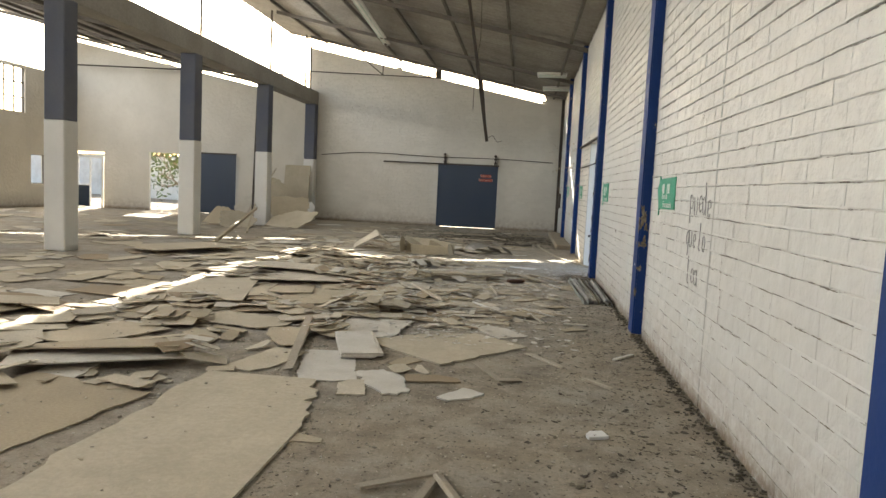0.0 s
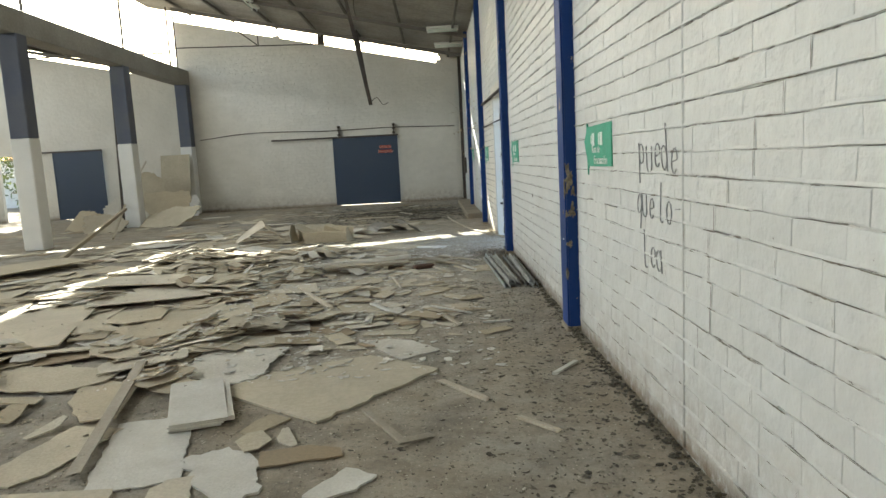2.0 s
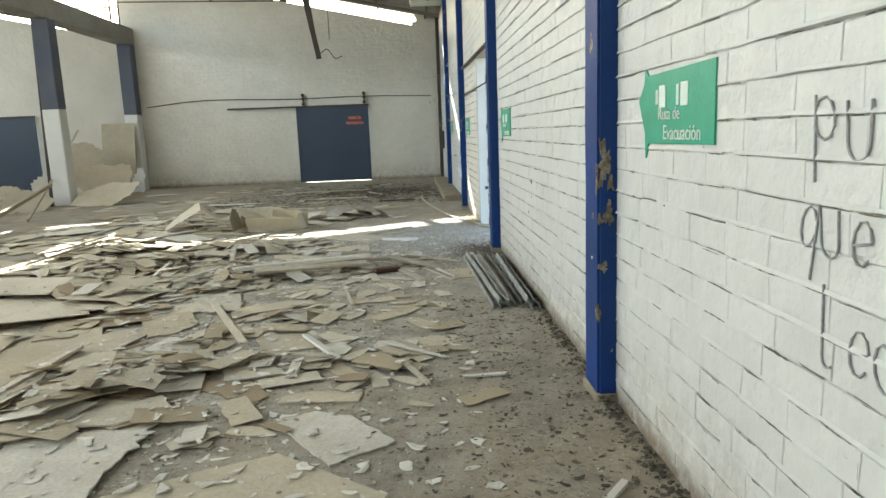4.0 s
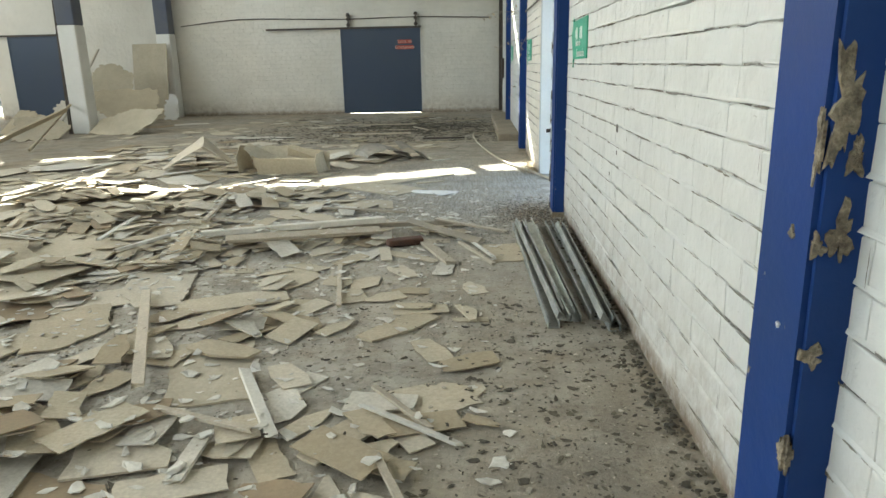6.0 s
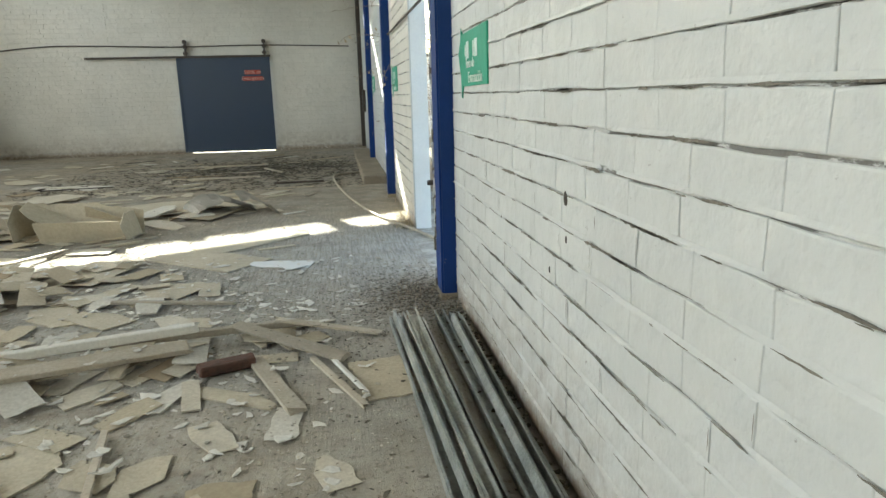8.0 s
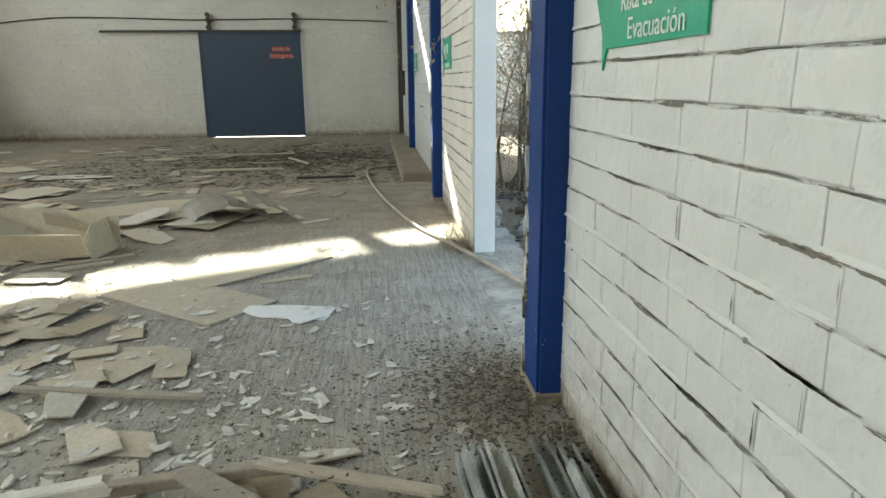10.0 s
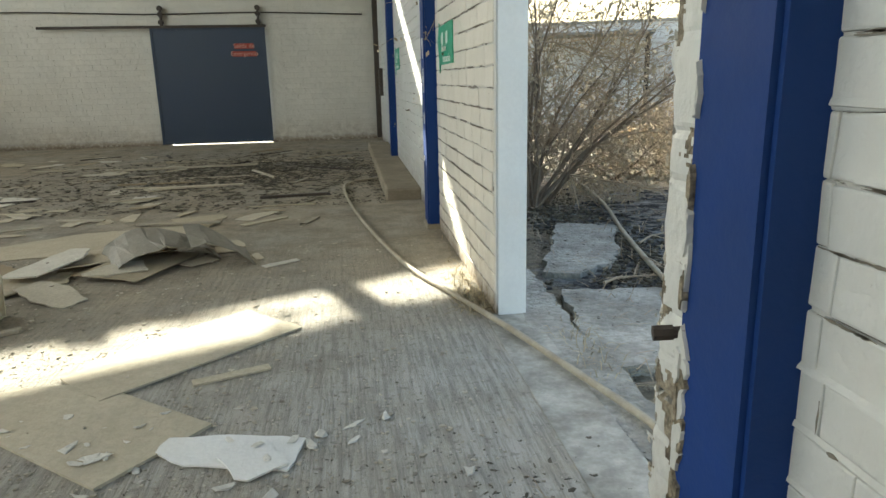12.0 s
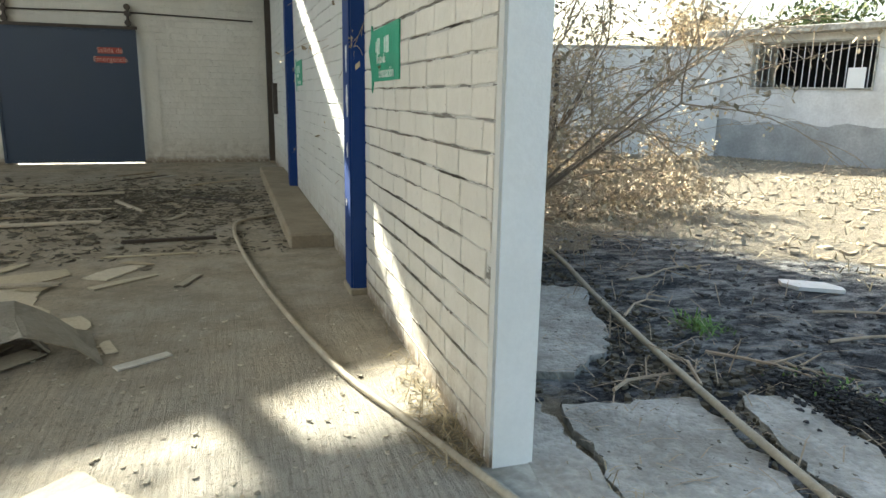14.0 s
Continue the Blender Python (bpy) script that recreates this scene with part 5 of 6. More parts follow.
for a, b, r in (((-6.6, 14.2, 0.05), (-8.2, 20.6, 0.6), 0.05), ((-7.4, 18.0, 0.05), (-8.9, 22.3, 0.8), 0.03), ((-8.75, 21.6, 0.0), (-8.68, 21.7, 4.5), 0.04), ((-9.2, 22.0, 0.2), (-8.3, 22.5, 1.9), 0.025)):
    v, f = tube([a, b], r, 4)
    if b[2] > 3:
        tagged(mesh_object("standing_pipe", v, f, STEEL), "dark steel pipe standing beside the column", "pipe")
    else:
        tagged(mesh_object("leaning_plank", v, f, BOARD), "long grey plank slanting out of the heap", "plank", "slanting planks")

# hose through the doorway, buried pipe outside
v, f = tube(smooth_path([(1.80, 13.0, 0.012), (1.73, 13.5, 0.02), (1.57, 14.06, 0.03), (1.42, 14.6, 0.03), (1.23, 15.24, 0.022), (1.01, 15.96, 0.022), (0.77, 17.39, 0.022), (0.60, 18.98, 0.022), (0.59, 20.0, 0.022), (0.85, 20.3, 0.022), (1.0, 20.4, 0.022)]), 0.017, 8)
tagged(mesh_object("hose", v, f, HOSE, smooth=True), "sun-bleached hose lying through the doorway", "hose")
v, f = tube(smooth_path([(3.6, 19.9, -0.03), (3.3, 18.1, -0.02), (2.96, 16.75, -0.01), (2.67, 15.4, 0.0), (2.50, 14.4, 0.0), (2.25, 12.6, -0.01)]), 0.019, 8)
tagged(mesh_object("pipe", v, f, HOSE, smooth=True), "weathered grey pipe lying along the yard slabs", "pipe")

# ---- small litter: chips, leaves ----
def flakes(name, count, place, size, mat, label, category, seed, thick=0.3, slim=0.45):
    rnd = random.Random(seed)
    V, F = [], []
    for _ in range(count):
        p = place(rnd)
        if p is None:
            continue
        x, y, z = p
        r = rnd.uniform(*size)
        n = rnd.randint(5, 8)
        b = len(V)
        t0 = rnd.uniform(0, 6.28)
        sx = rnd.uniform(slim, slim + 0.5)
        tl = rnd.uniform(-0.35, 0.35)
        c, s = math.cos(t0), math.sin(t0)
        for i in range(n):
            t = 2 * math.pi * i / n
            q = r * rnd.uniform(0.4, 1.2)
            u, w = q * math.cos(t), q * math.sin(t) * sx
            V.append((x + c * u - s * w, y + s * u + c * w, z + abs(u * tl) + 0.001))
        for i in range(n):
            a = V[b + i]
            V.append(((a[0] - x) * 0.85 + x, (a[1] - y) * 0.85 + y, a[2] + r * thick))
        F.append(tuple(range(b + n, b + 2 * n)))
        F += [(b + i, b + (i + 1) % n, b + n + (i + 1) % n, b + n + i) for i in range(n)]
    return tagged(mesh_object(name, V, F, mat), label, category, kind="stuff")


def heap_at(x, y):
    i, j = int((x - GX[0]) / CELL), int((y - GY[0]) / CELL)
    return float(HGT[min(max(i, 0), HGT.shape[0] - 1), min(max(j, 0), HGT.shape[1] - 1)])


def over_heap(rnd):
    x, y = rnd.uniform(-5.0, 1.2), rnd.uniform(2.0, 17.0)
    h = heap_at(x, y)
    if rnd.random() > (0.2 + debris_top(x, y)) * (0.07 if h > 0.008 else 1.0):
        return None
    return x, y, h


def by_wall(rnd):
    x, y = 1.38 - abs(rnd.gauss(0, 0.55)), rnd.uniform(1.5, 12.4)
    if x < -1 or (x > 0.95 and 9.5 < y < 12.05):
        return None
    return x, y, heap_at(x, y)


flakes("plaster_chips", 22000, over_heap, (0.003, 0.018), CHIP, "plaster and board crumbs strewn over the floor", "debris", 3)
flakes("dry_litter", 1500, by_wall, (0.005, 0.022), LEAF, "dry brown leaves and dirt along the wall", "debris", 4, 0.06, 0.2)
flakes("dry_litter", 2200, lambda r: (r.gauss(1.15, 0.2), r.gauss(12.4, 0.33), abs(r.gauss(0, 0.025))), (0.004, 0.020), LEAF, "leaf litter heaped at the post foot", "debris", 5, 0.06, 0.2)
flakes("dry_litter", 2600, lambda r: (r.gauss(-0.6, 1.3), r.gauss(21.8, 1.0), 0.0), (0.015, 0.085), LEAF, "dark leaf litter near the end wall", "debris", 6, 0.05, 0.2)
flakes("dry_litter", 2600, lambda r: (r.uniform(-4.5, 1.1), 18.6 + abs(r.gauss(0, 2.6)), 0.0), (0.010, 0.06), LEAF, "dark dirt and leaf scraps on the far floor", "debris", 16, 0.05, 0.15)
flakes("dry_litter", 1500, lambda r: (1.4 - abs(r.gauss(0, 0.05)), r.uniform(1.0, 12.1), abs(r.gauss(0, 0.015))), (0.006, 0.022), LEAF, "dirt gathered at the foot of the wall", "debris", 7, 0.4)
flakes("plaster_chips", 900, lambda r: (r.uniform(-3, 1.2), r.uniform(13.5, 26.0), 0.0), (0.004, 0.018), CHIP, "crumbs strewn over the far floor", "debris", 8, 0.1)

flakes("dirt_clods", 850, lambda r: (1.36 - abs(r.gauss(0, 0.75)), r.uniform(2.6, 10.2), 0.0), (0.008, 0.034), LEAF, "dark damp dirt clods trodden on the floor", "debris", 17, 0.07, 0.3)
flakes("plaster_scraps", 170, lambda r: (r.gauss(0.0, 0.6), r.gauss(12.3, 0.4), 0.0), (0.008, 0.055), PALEBOARD, "torn plaster scraps by the boards", "debris", 18, 0.07, 0.2)
flakes("dry_litter", 1700, lambda r: (r.gauss(0.65, 0.5), r.gauss(12.25, 0.65), 0.0), (0.003, 0.013), LEAF, "dark dirt and leaf scraps by the doorway", "debris", 19, 0.08, 0.2)


def grit_near_door(rnd):
    x, y = rnd.gauss(-0.3, 0.9), rnd.uniform(9.2, 15.0)
    return (x, y, heap_at(x, y)) if x < 1.35 and heap_at(x, y) < 0.01 and rnd.random() < 1.1 - abs(y - 12.2) / 3.2 else None


def grit_by_boards(rnd):
    x, y = rnd.uniform(-2.0, 1.35), rnd.uniform(2.5, 10.0)
    return (x, y, 0.0) if heap_at(x, y) < 0.01 else None


flakes("plaster_grit", 15000, grit_near_door, (0.002, 0.009), CHIP, "fine plaster grit on the swept concrete", "debris", 31, 0.35)
flakes("plaster_grit", 8000, grit_by_boards, (0.002, 0.008), CHIP, "fine plaster grit beside the boards", "debris", 32, 0.35)
flakes("dirt_crumbs", 5000, grit_by_boards, (0.002, 0.010), LEAF, "dark dirt crumbs on the bare floor", "debris", 33, 0.2)


def pale_scraps(rnd):
    x, y = rnd.uniform(-2.2, 0.75), rnd.uniform(6.5, 14.0)
    if rnd.random() > 0.3 + debris_top(x, y):
        return None
    return x, y, heap_at(x, y)


flakes("plaster_scraps", 1900, pale_scraps, (0.008, 0.06), PALEBOARD, "pale torn scraps of plaster board on the floor", "debris", 13, 0.06, 0.25)

# ---- yard ----
def slab(pts_seed, cx, cy, L, W, deg, z):
    rnd = random.Random(pts_seed)
    me = plate_mesh("concrete_slab", outline(L, W, rnd, 1.0, 1, 0.035), 0.09, YARDSLAB)
    ob = new("concrete_slab", me)
    ob.matrix_world = pose(cx, cy, z - 0.09, rnd.uniform(-0.8, 0.8), rnd.uniform(-0.8, 0.8), deg)
    return tagged(ob, "cracked grey concrete yard slab, dirt in the joints", "slab", "yard slabs", "structure")


for i, (cx, cy, L, W, deg, z) in enumerate(((1.70, 13.95, 2.35, 0.24, 91, -0.002), (1.72, 15.3, 0.9, 0.24, 88, -0.006), (2.17, 14.66, 1.25, 0.66, 79, -0.02), (2.48, 16.4, 1.6, 0.52, 69, -0.022), (2.25, 12.9, 1.7, 0.6, 83, -0.02), (2.80, 14.5, 1.35, 0.36, 80, -0.03),
                                            (1.80, 17.2, 2.4, 0.4, 89, -0.02), (1.85, 19.8, 2.2, 0.46, 89, -0.02), (3.1, 12.6, 1.4, 0.6, 80, -0.035))):
    slab(40 + i, cx, cy, L, W, deg, z)


def blades(name, count, place, length, mat, label, seed, width=0.004, lie=0.5):
    rnd = random.Random(seed)
    V, F = [], []
    for _ in range(count):
        x, y, z = place(rnd)
        a, up = rnd.uniform(0, 6.28), rnd.uniform(1 - lie, 1.0) * rnd.uniform(0.1, 1.0)
        L = rnd.uniform(*length)
        d = Vector((math.cos(a) * (1 - up * 0.8), math.sin(a) * (1 - up * 0.8), up))
        p0 = Vector((x, y, z))
        p1 = p0 + d * L * 0.55
        p2 = p1 + Vector((d.x, d.y, d.z * 0.2 - 0.15)) * L * 0.45
        s = Vector((-math.sin(a), math.cos(a), 0)) * width
        b = len(V)
        V += [p0 - s, p0 + s, p1 - s * 0.8, p1 + s * 0.8, p2]
        F += [(b, b + 1, b + 3, b + 2), (b + 2, b + 3, b + 4)]
    return tagged(mesh_object(name, V, F, mat), label, "grass", kind="stuff")


blades("dry_grass", 500, lambda r: (r.gauss(1.76, 0.05), r.gauss(14.3, 0.25), -0.05), (0.08, 0.28), STRAW, "tuft of dry straw in a slab joint", 1, 0.003, 0.9)
blades("dry_grass", 500, lambda r: (r.gauss(1.36, 0.06), 14.9 + abs(r.gauss(0, 0.5)), 0.0), (0.06, 0.22), STRAW, "dry straw gathered at the doorway jamb", 2, 0.003, 0.9)
blades("green_grass", 160, lambda r: (r.gauss(3.37, 0.06), r.gauss(16.2, 0.08), -0.07), (0.08, 0.2), GRASS, "small fresh green tuft on burnt soil", 3, 0.005, 0.3)
blades("green_grass", 120, lambda r: (r.gauss(3.32, 0.09), r.gauss(15.05, 0.16), -0.06), (0.05, 0.12), GRASS, "sparse fresh green sprouts on burnt soil", 4, 0.006, 0.3)
blades("straw_litter", 7000, lambda r: (r.uniform(5.2, 16.0), r.uniform(16.0, 30.0), -0.07), (0.05, 0.3), STRAW, "dry yellow straw over the yard", 5, 0.007, 0.9)
blades("twig_litter", 800, lambda r: (2.2 + abs(r.gauss(0, 1.3)), r.uniform(12.5, 20.5), -0.06), (0.08, 0.45), TWIG, "dead twigs on burnt soil", 6, 0.004, 0.95)
flakes("burnt_litter", 1000, lambda r: (r.gauss(4.0, 0.9), r.gauss(15.8, 1.7), -0.07), (0.006, 0.045), surface("ash_clods", (0.03, 0.03, 0.033), (0.12, 0.115, 0.11), 0.95, 5, 50, 0.6, 0.3, vary=0.6), "burnt clods and ash on the yard", "debris", 9, 0.3)
flakes("burnt_heap", 1600, lambda r: (r.gauss(3.24, 0.10), r.gauss(14.92, 0.22), -0.06 + abs(r.gauss(0, 0.03))), (0.006, 0.026), surface("charcoal", (0.012, 0.012, 0.014), (0.03, 0.028, 0.026), 0.9, 6, 50, 0.6, 0.3), "charred clods heaped by the slabs", "debris", 21, 0.3)
flakes("soil_clods", 1400, lambda r: (r.uniform(5.6, 15.0), r.uniform(16.0, 29), -0.07), (0.02, 0.09), surface("dry_soil_clods", (0.46, 0.39, 0.28), (0.28, 0.22, 0.15), 0.95, 5, 50, 0.6, 0.3, vary=0.5), "dry soil clods and stones in the yard", "debris", 10, 0.25)
flakes("joint_soil", 1800, lambda r: (r.gauss(2.72, 0.25), r.uniform(13, 19), -0.06), (0.01, 0.04), LEAF, "dark leaf soil between the slabs", "debris", 12, 0.5)
flakes("slab_litter", 420, lambda r: (r.uniform(1.75, 2.75), r.uniform(13.0, 19.0), -0.02), (0.004, 0.02), LEAF, "dark leaf scraps on the yard slabs", "debris", 20, 0.08, 0.2)
blades("twig_litter", 260, lambda r: (r.uniform(1.75, 2.9), r.uniform(13.0, 19.0), -0.015), (0.06, 0.3), TWIG, "dead twigs on the yard slabs", 8, 0.003, 0.97)
brng2 = random.Random(58)
for bx, by, L, deg in ((3.05, 15.75, 0.9, -58), (3.25, 15.55, 0.5, -40), (3.9, 15.7, 1.5, -8), (2.95, 16.4, 0.8, 40), (3.5, 17.2, 1.1, 20), (2.75, 15.35, 0.6, 75), (4.3, 16.2, 0.9, -30), (2.25, 15.42, 0.7, 12)):
    V, F = [], []
    c, d = math.cos(radians(deg)), math.sin(radians(deg))
    spine = [Vector((bx + c * L * k / 5 + brng2.uniform(-0.03, 0.03), by + d * L * k / 5 + brng2.uniform(-0.03, 0.03), -0.05 + 0.03 * brng2.random() + 0.02 * math.sin(k))) for k in range(6)]
    tube(spine, [0.011 - 0.0014 * k for k in range(6)], 5, V, F)
    for k in (2, 3, 4):
        side = Vector((-d, c, 0.3)) * brng2.choice((-1, 1)) * brng2.uniform(0.08, 0.2) + Vector((c, d, 0)) * 0.12
        tube([spine[k], spine[k] + side * 0.6, spine[k] + side], [0.006, 0.005, 0.003], 4, V, F)
    tagged(mesh_object("dead_branch", V, F, TWIG), "bleached dead branch lying on burnt soil", "branch", "fallen branches in the yard")
me = plate_mesh("pale_stone", outline(0.42, 0.22, random.Random(91), 0.6, 2), 0.03, OUTWALL)
ob = new("pale_stone", me)
ob.matrix_world = pose(4.82, 16.75, -0.065, 0, 0, -30)
tagged(ob, "pale flat stone on burnt soil", "stone")


def bush(name, at, stems, height, spread, seed, leaf_mat, leaves, label, lean=(0, 0)):
    """A bare shrub: arching stems that fork twice into twigs, with withered leaves."""
    rnd = random.Random(seed)
    root = empty(name, at)
    tagged(root, label, "shrub")
    V, F, TV, TF, LV, LF = [], [], [], [], [], []

    def grow(p, d, length, r, depth):
        n = 5
        pts = [p]
        for i in range(n):
            d = (d + Vector((rnd.uniform(-0.22, 0.22), rnd.uniform(-0.22, 0.22), rnd.uniform(-0.16, 0.1) - 0.03 * depth))).normalized()
            pts.append(pts[-1] + d * length / n)
        rad = [max(0.0022, r * (1 - 0.75 * i / n)) for i in range(n + 1)]
        if depth == 0:
            tube(pts, rad, 5, V, F)
        else:
            tube(pts, rad, 3, TV, TF)
        if depth < 3:
            for i in range(1, n + 1):
                for _ in range((2, 2, 1)[depth]):
                    if rnd.random() < (0.95, 0.75, 0.6)[depth]:
                        side = Vector((rnd.gauss(0, 1), rnd.gauss(0, 1), rnd.gauss(0.25, 0.7))).normalized()
                        grow(pts[i], (d * 0.75 + side * 0.8).normalized(), length * rnd.uniform(0.3, 0.55), r * 0.45, depth + 1)
        elif rnd.random() < leaves:
            for _ in range(4):
                q = pts[-1] + Vector((rnd.gauss(0, 0.06), rnd.gauss(0, 0.06), rnd.gauss(0, 0.05)))
                a, b = Vector((rnd.gauss(0, 1), rnd.gauss(0, 1), rnd.gauss(0, 1))).normalized() * 0.03, Vector((rnd.gauss(0, 1), rnd.gauss(0, 1), rnd.gauss(0, 1))).normalized() * 0.018
                k = len(LV)
                LV.extend((q - a, q + b, q + a, q - b))
                LF.append((k, k + 1, k + 2, k + 3))

    for _ in range(stems):
        a = rnd.uniform(0, 6.28)
        o = Vector((rnd.gauss(0, 0.12), rnd.gauss(0, 0.12), 0))
        d = Vector((math.cos(a) * spread + lean[0], math.sin(a) * spread + lean[1], 1.0)).normalized()
        grow(o, d, height * rnd.uniform(0.75, 1.15), 0.022, 0)
    mesh_object("stem", V, F, BARK, root)
    mesh_object("twig", TV, TF, TWIG, root)
    if LV:
        mesh_object("foliage", LV, LF, leaf_mat, root)
    return root


blades("twig_litter", 260, lambda r: (r.gauss(1.14, 0.16), r.gauss(12.35, 0.3), 0.01), (0.05, 0.2), TWIG, "dry twigs heaped at the post foot", 7, 0.002, 0.95)
bush("bare_shrub", (2.55, 18.4, -0.07), 16, 2.7, 0.5, 8, OCHRE, 0.3, "bare arching shrub with withered leaves", (0.4, 0.1))
bush("low_shrub", (4.2, 20.0, -0.07), 8, 1.1, 1.3, 9, OCHRE, 0.8, "low dry shrub full of ochre leaves", (0.3, 0.0))
bush("low_shrub", (5.7, 20.4, -0.07), 6, 1.0, 1.2, 10, OCHRE, 0.8, "low dry shrub full of ochre leaves")


def yard_tree(at, height, crown, seed, leaf_mat, label):
    rnd = random.Random(seed)
    root = empty("yard_tree", at)
    tagged(root, label, "tree", "trees beyond the yard")
    V, F, LV, LF = [], [], [], []
    tips = []

    def limb(p, d, length, r, depth):
        pts = [p]
        for i in range(4):
            d = (d + Vector((rnd.uniform(-0.2, 0.2), rnd.uniform(-0.2, 0.2), rnd.uniform(-0.05, 0.15)))).normalized()
            pts.append(pts[-1] + d * length / 4)
        tube(pts, [r * (1 - 0.12 * i) for i in range(5)], 6, V, F)
        if depth < 3:
            for _ in range(4):
                side = Vector((rnd.gauss(0, 1), rnd.gauss(0, 1), rnd.gauss(0.3, 0.5))).normalized()
                limb(pts[rnd.randint(2, 4)], (d * 0.5 + side).normalized(), length * rnd.uniform(0.5, 0.75), r * 0.5, depth + 1)
        else:
            tips.append(pts[-1])

    limb(Vector((0, 0, 0)), Vector((0.05, 0, 1)), height * 0.4, height * 0.03, 0)
    for p in tips:
        for _ in range(26):
            q = p + Vector((rnd.gauss(0, crown), rnd.gauss(0, crown), rnd.gauss(0, crown * 0.7)))
            a, b = Vector((rnd.gauss(0, 1), rnd.gauss(0, 1), rnd.gauss(0, 1))).normalized() * 0.12, Vector((rnd.gauss(0, 1), rnd.gauss(0, 1), rnd.gauss(0, 1))).normalized() * 0.07
            k = len(LV)
            LV.extend((q - a, q + b, q + a, q - b))
            LF.append((k, k + 1, k + 2, k + 3))
    mesh_object("trunk", V, F, BARK, root)
    mesh_object("crown", LV, LF, leaf_mat, root)
    return root


yard_tree((19.0, 31.5, -0.07), 7.0, 0.5, 3, FOLIAGE, "grey-green tree behind the yard building")
yard_tree((21.3, 30.0, -0.07), 7.5, 0.6, 4, FOLIAGE, "grey-green tree behind the yard building")
yard_tree((14.3, 32.0, -0.07), 5.6, 0.35, 5, OCHRE, "thin dry tree behind the boundary wall")
yard_tree((-16.6, 31.8, -0.07), 5.2, 0.7, 6, FOLIAGE, "small tree outside the open doorway")

# building and boundary wall across the yard
house = empty("yard_building", (12.8, 28.0, -0.07), -66.5)
tagged(house, "low whitewashed yard building with barred window", "building")
bm = bmesh.new()
for a, b, z0, z1 in ((0, 0.84, 0, 3.0), (0.84, 3.56, 0, 1.77), (0.84, 3.56, 2.79, 3.0), (3.56, 9.0, 0, 3.0)):
    add_box(bm, a, b, 0, 0.2, z0, z1)
bmesh.ops.remove_doubles(bm, verts=bm.verts[:], dist=0.001)
part("front_wall", bm, OUTWALL, house)
for x in (0.0, 8.8):
    bm = bmesh.new()
    add_box(bm, x, x + 0.2, 0.2, 6.0, 0, 3.0)
    part("side_wall", bm, OUTWALL, house)
bm = bmesh.new()
add_box(bm, 0.0, 9.0, -0.015, -0.002, 0, 0.92)
bmesh.ops.subdivide_edges(bm, edges=[e for e in bm.edges if abs(e.verts[0].co.x - e.verts[1].co.x) > 1], cuts=70)
for q in bm.verts:
    if q.co.z > 0.5:
        q.co.z += 0.16 * noise.noise((q.co.x * 1.7, 0.0, 0.0)) + 0.06 * noise.noise((q.co.x * 7, 3.0, 0.0))
part("damp_render", bm, DAMP, house, "grey damp render along the wall foot")
bm = bmesh.new()
add_box(bm, -0.3, 9.3, -0.35, 6.2, 3.0, 3.16, 0.02)
part("roof", bm, CONCRETE, house, "grey concrete roof slab")
# added dark sheet: the room's shade behind the window, put into colour
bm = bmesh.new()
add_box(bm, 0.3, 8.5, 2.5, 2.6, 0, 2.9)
part("room_shade_sheet", bm, ROOMDARK, house)
win = empty("window", (0, 0, 0))
win.parent = house
win.matrix_basis = Matrix()
bm = bmesh.new()
for a, b, z0, z1 in ((0.80, 3.60, 1.72, 1.77), (0.80, 3.60, 2.79, 2.84), (0.80, 0.84, 1.77, 2.79), (3.56, 3.60, 1.77, 2.79)):
    add_box(bm, a, b, -0.04, 0.06, z0, z1, 0.004)
part("frame", bm, CONCRETE, win)
for k in range(17):
    x = 0.93 + k * 0.158
    v, f = tube([(x, 0.02, 1.75), (x, 0.02, 2.8)], 0.012, 5)
    mesh_object("window_bar", v, f, OUTWALL, win)
bm = bmesh.new()
add_box(bm, 3.05, 3.42, -0.06, -0.03, 1.75, 2.2, 0.006)
part("panel", bm, PLASTER, win, "white panel hung on the bars")

yard_wall = empty("boundary_wall", (12.8, 28.0, -0.07), 158.5)
tagged(yard_wall, "long pale plastered boundary wall of the yard", "wall", kind="structure")
bm = bmesh.new()
add_box(bm, 0, 60, -0.12, 0.12, 0, 2.7)
part("wall_face", bm, OUTWALL, yard_wall)
bm = bmesh.new()
add_box(bm, 0, 60, -0.16, 0.16, 2.7, 2.78, 0.01)
part("coping", bm, CONCRETE, yard_wall)
shed = empty("yard_shed", (8.6, 28.6, -0.07), 158.5)
tagged(shed, "grey open lean-to shed at the boundary wall", "shed")
for x in (0.1, 2.9):
    bm = bmesh.new()
    add_box(bm, x, x + 0.12, 0.1, 0.22, 0, 2.35)
    part("post", bm, STEEL, shed)
bm = bmesh.new()
add_box(bm, 0, 3.1, -0.9, 0.5, 2.35, 2.43, 0.01)
part("roof", bm, ROOF, shed)


# ---- brickwork, course by course ----
COURSE, BRICK_L, GAP = 0.1145, 0.30, 0.006
brng = random.Random(31)
HEADS = []


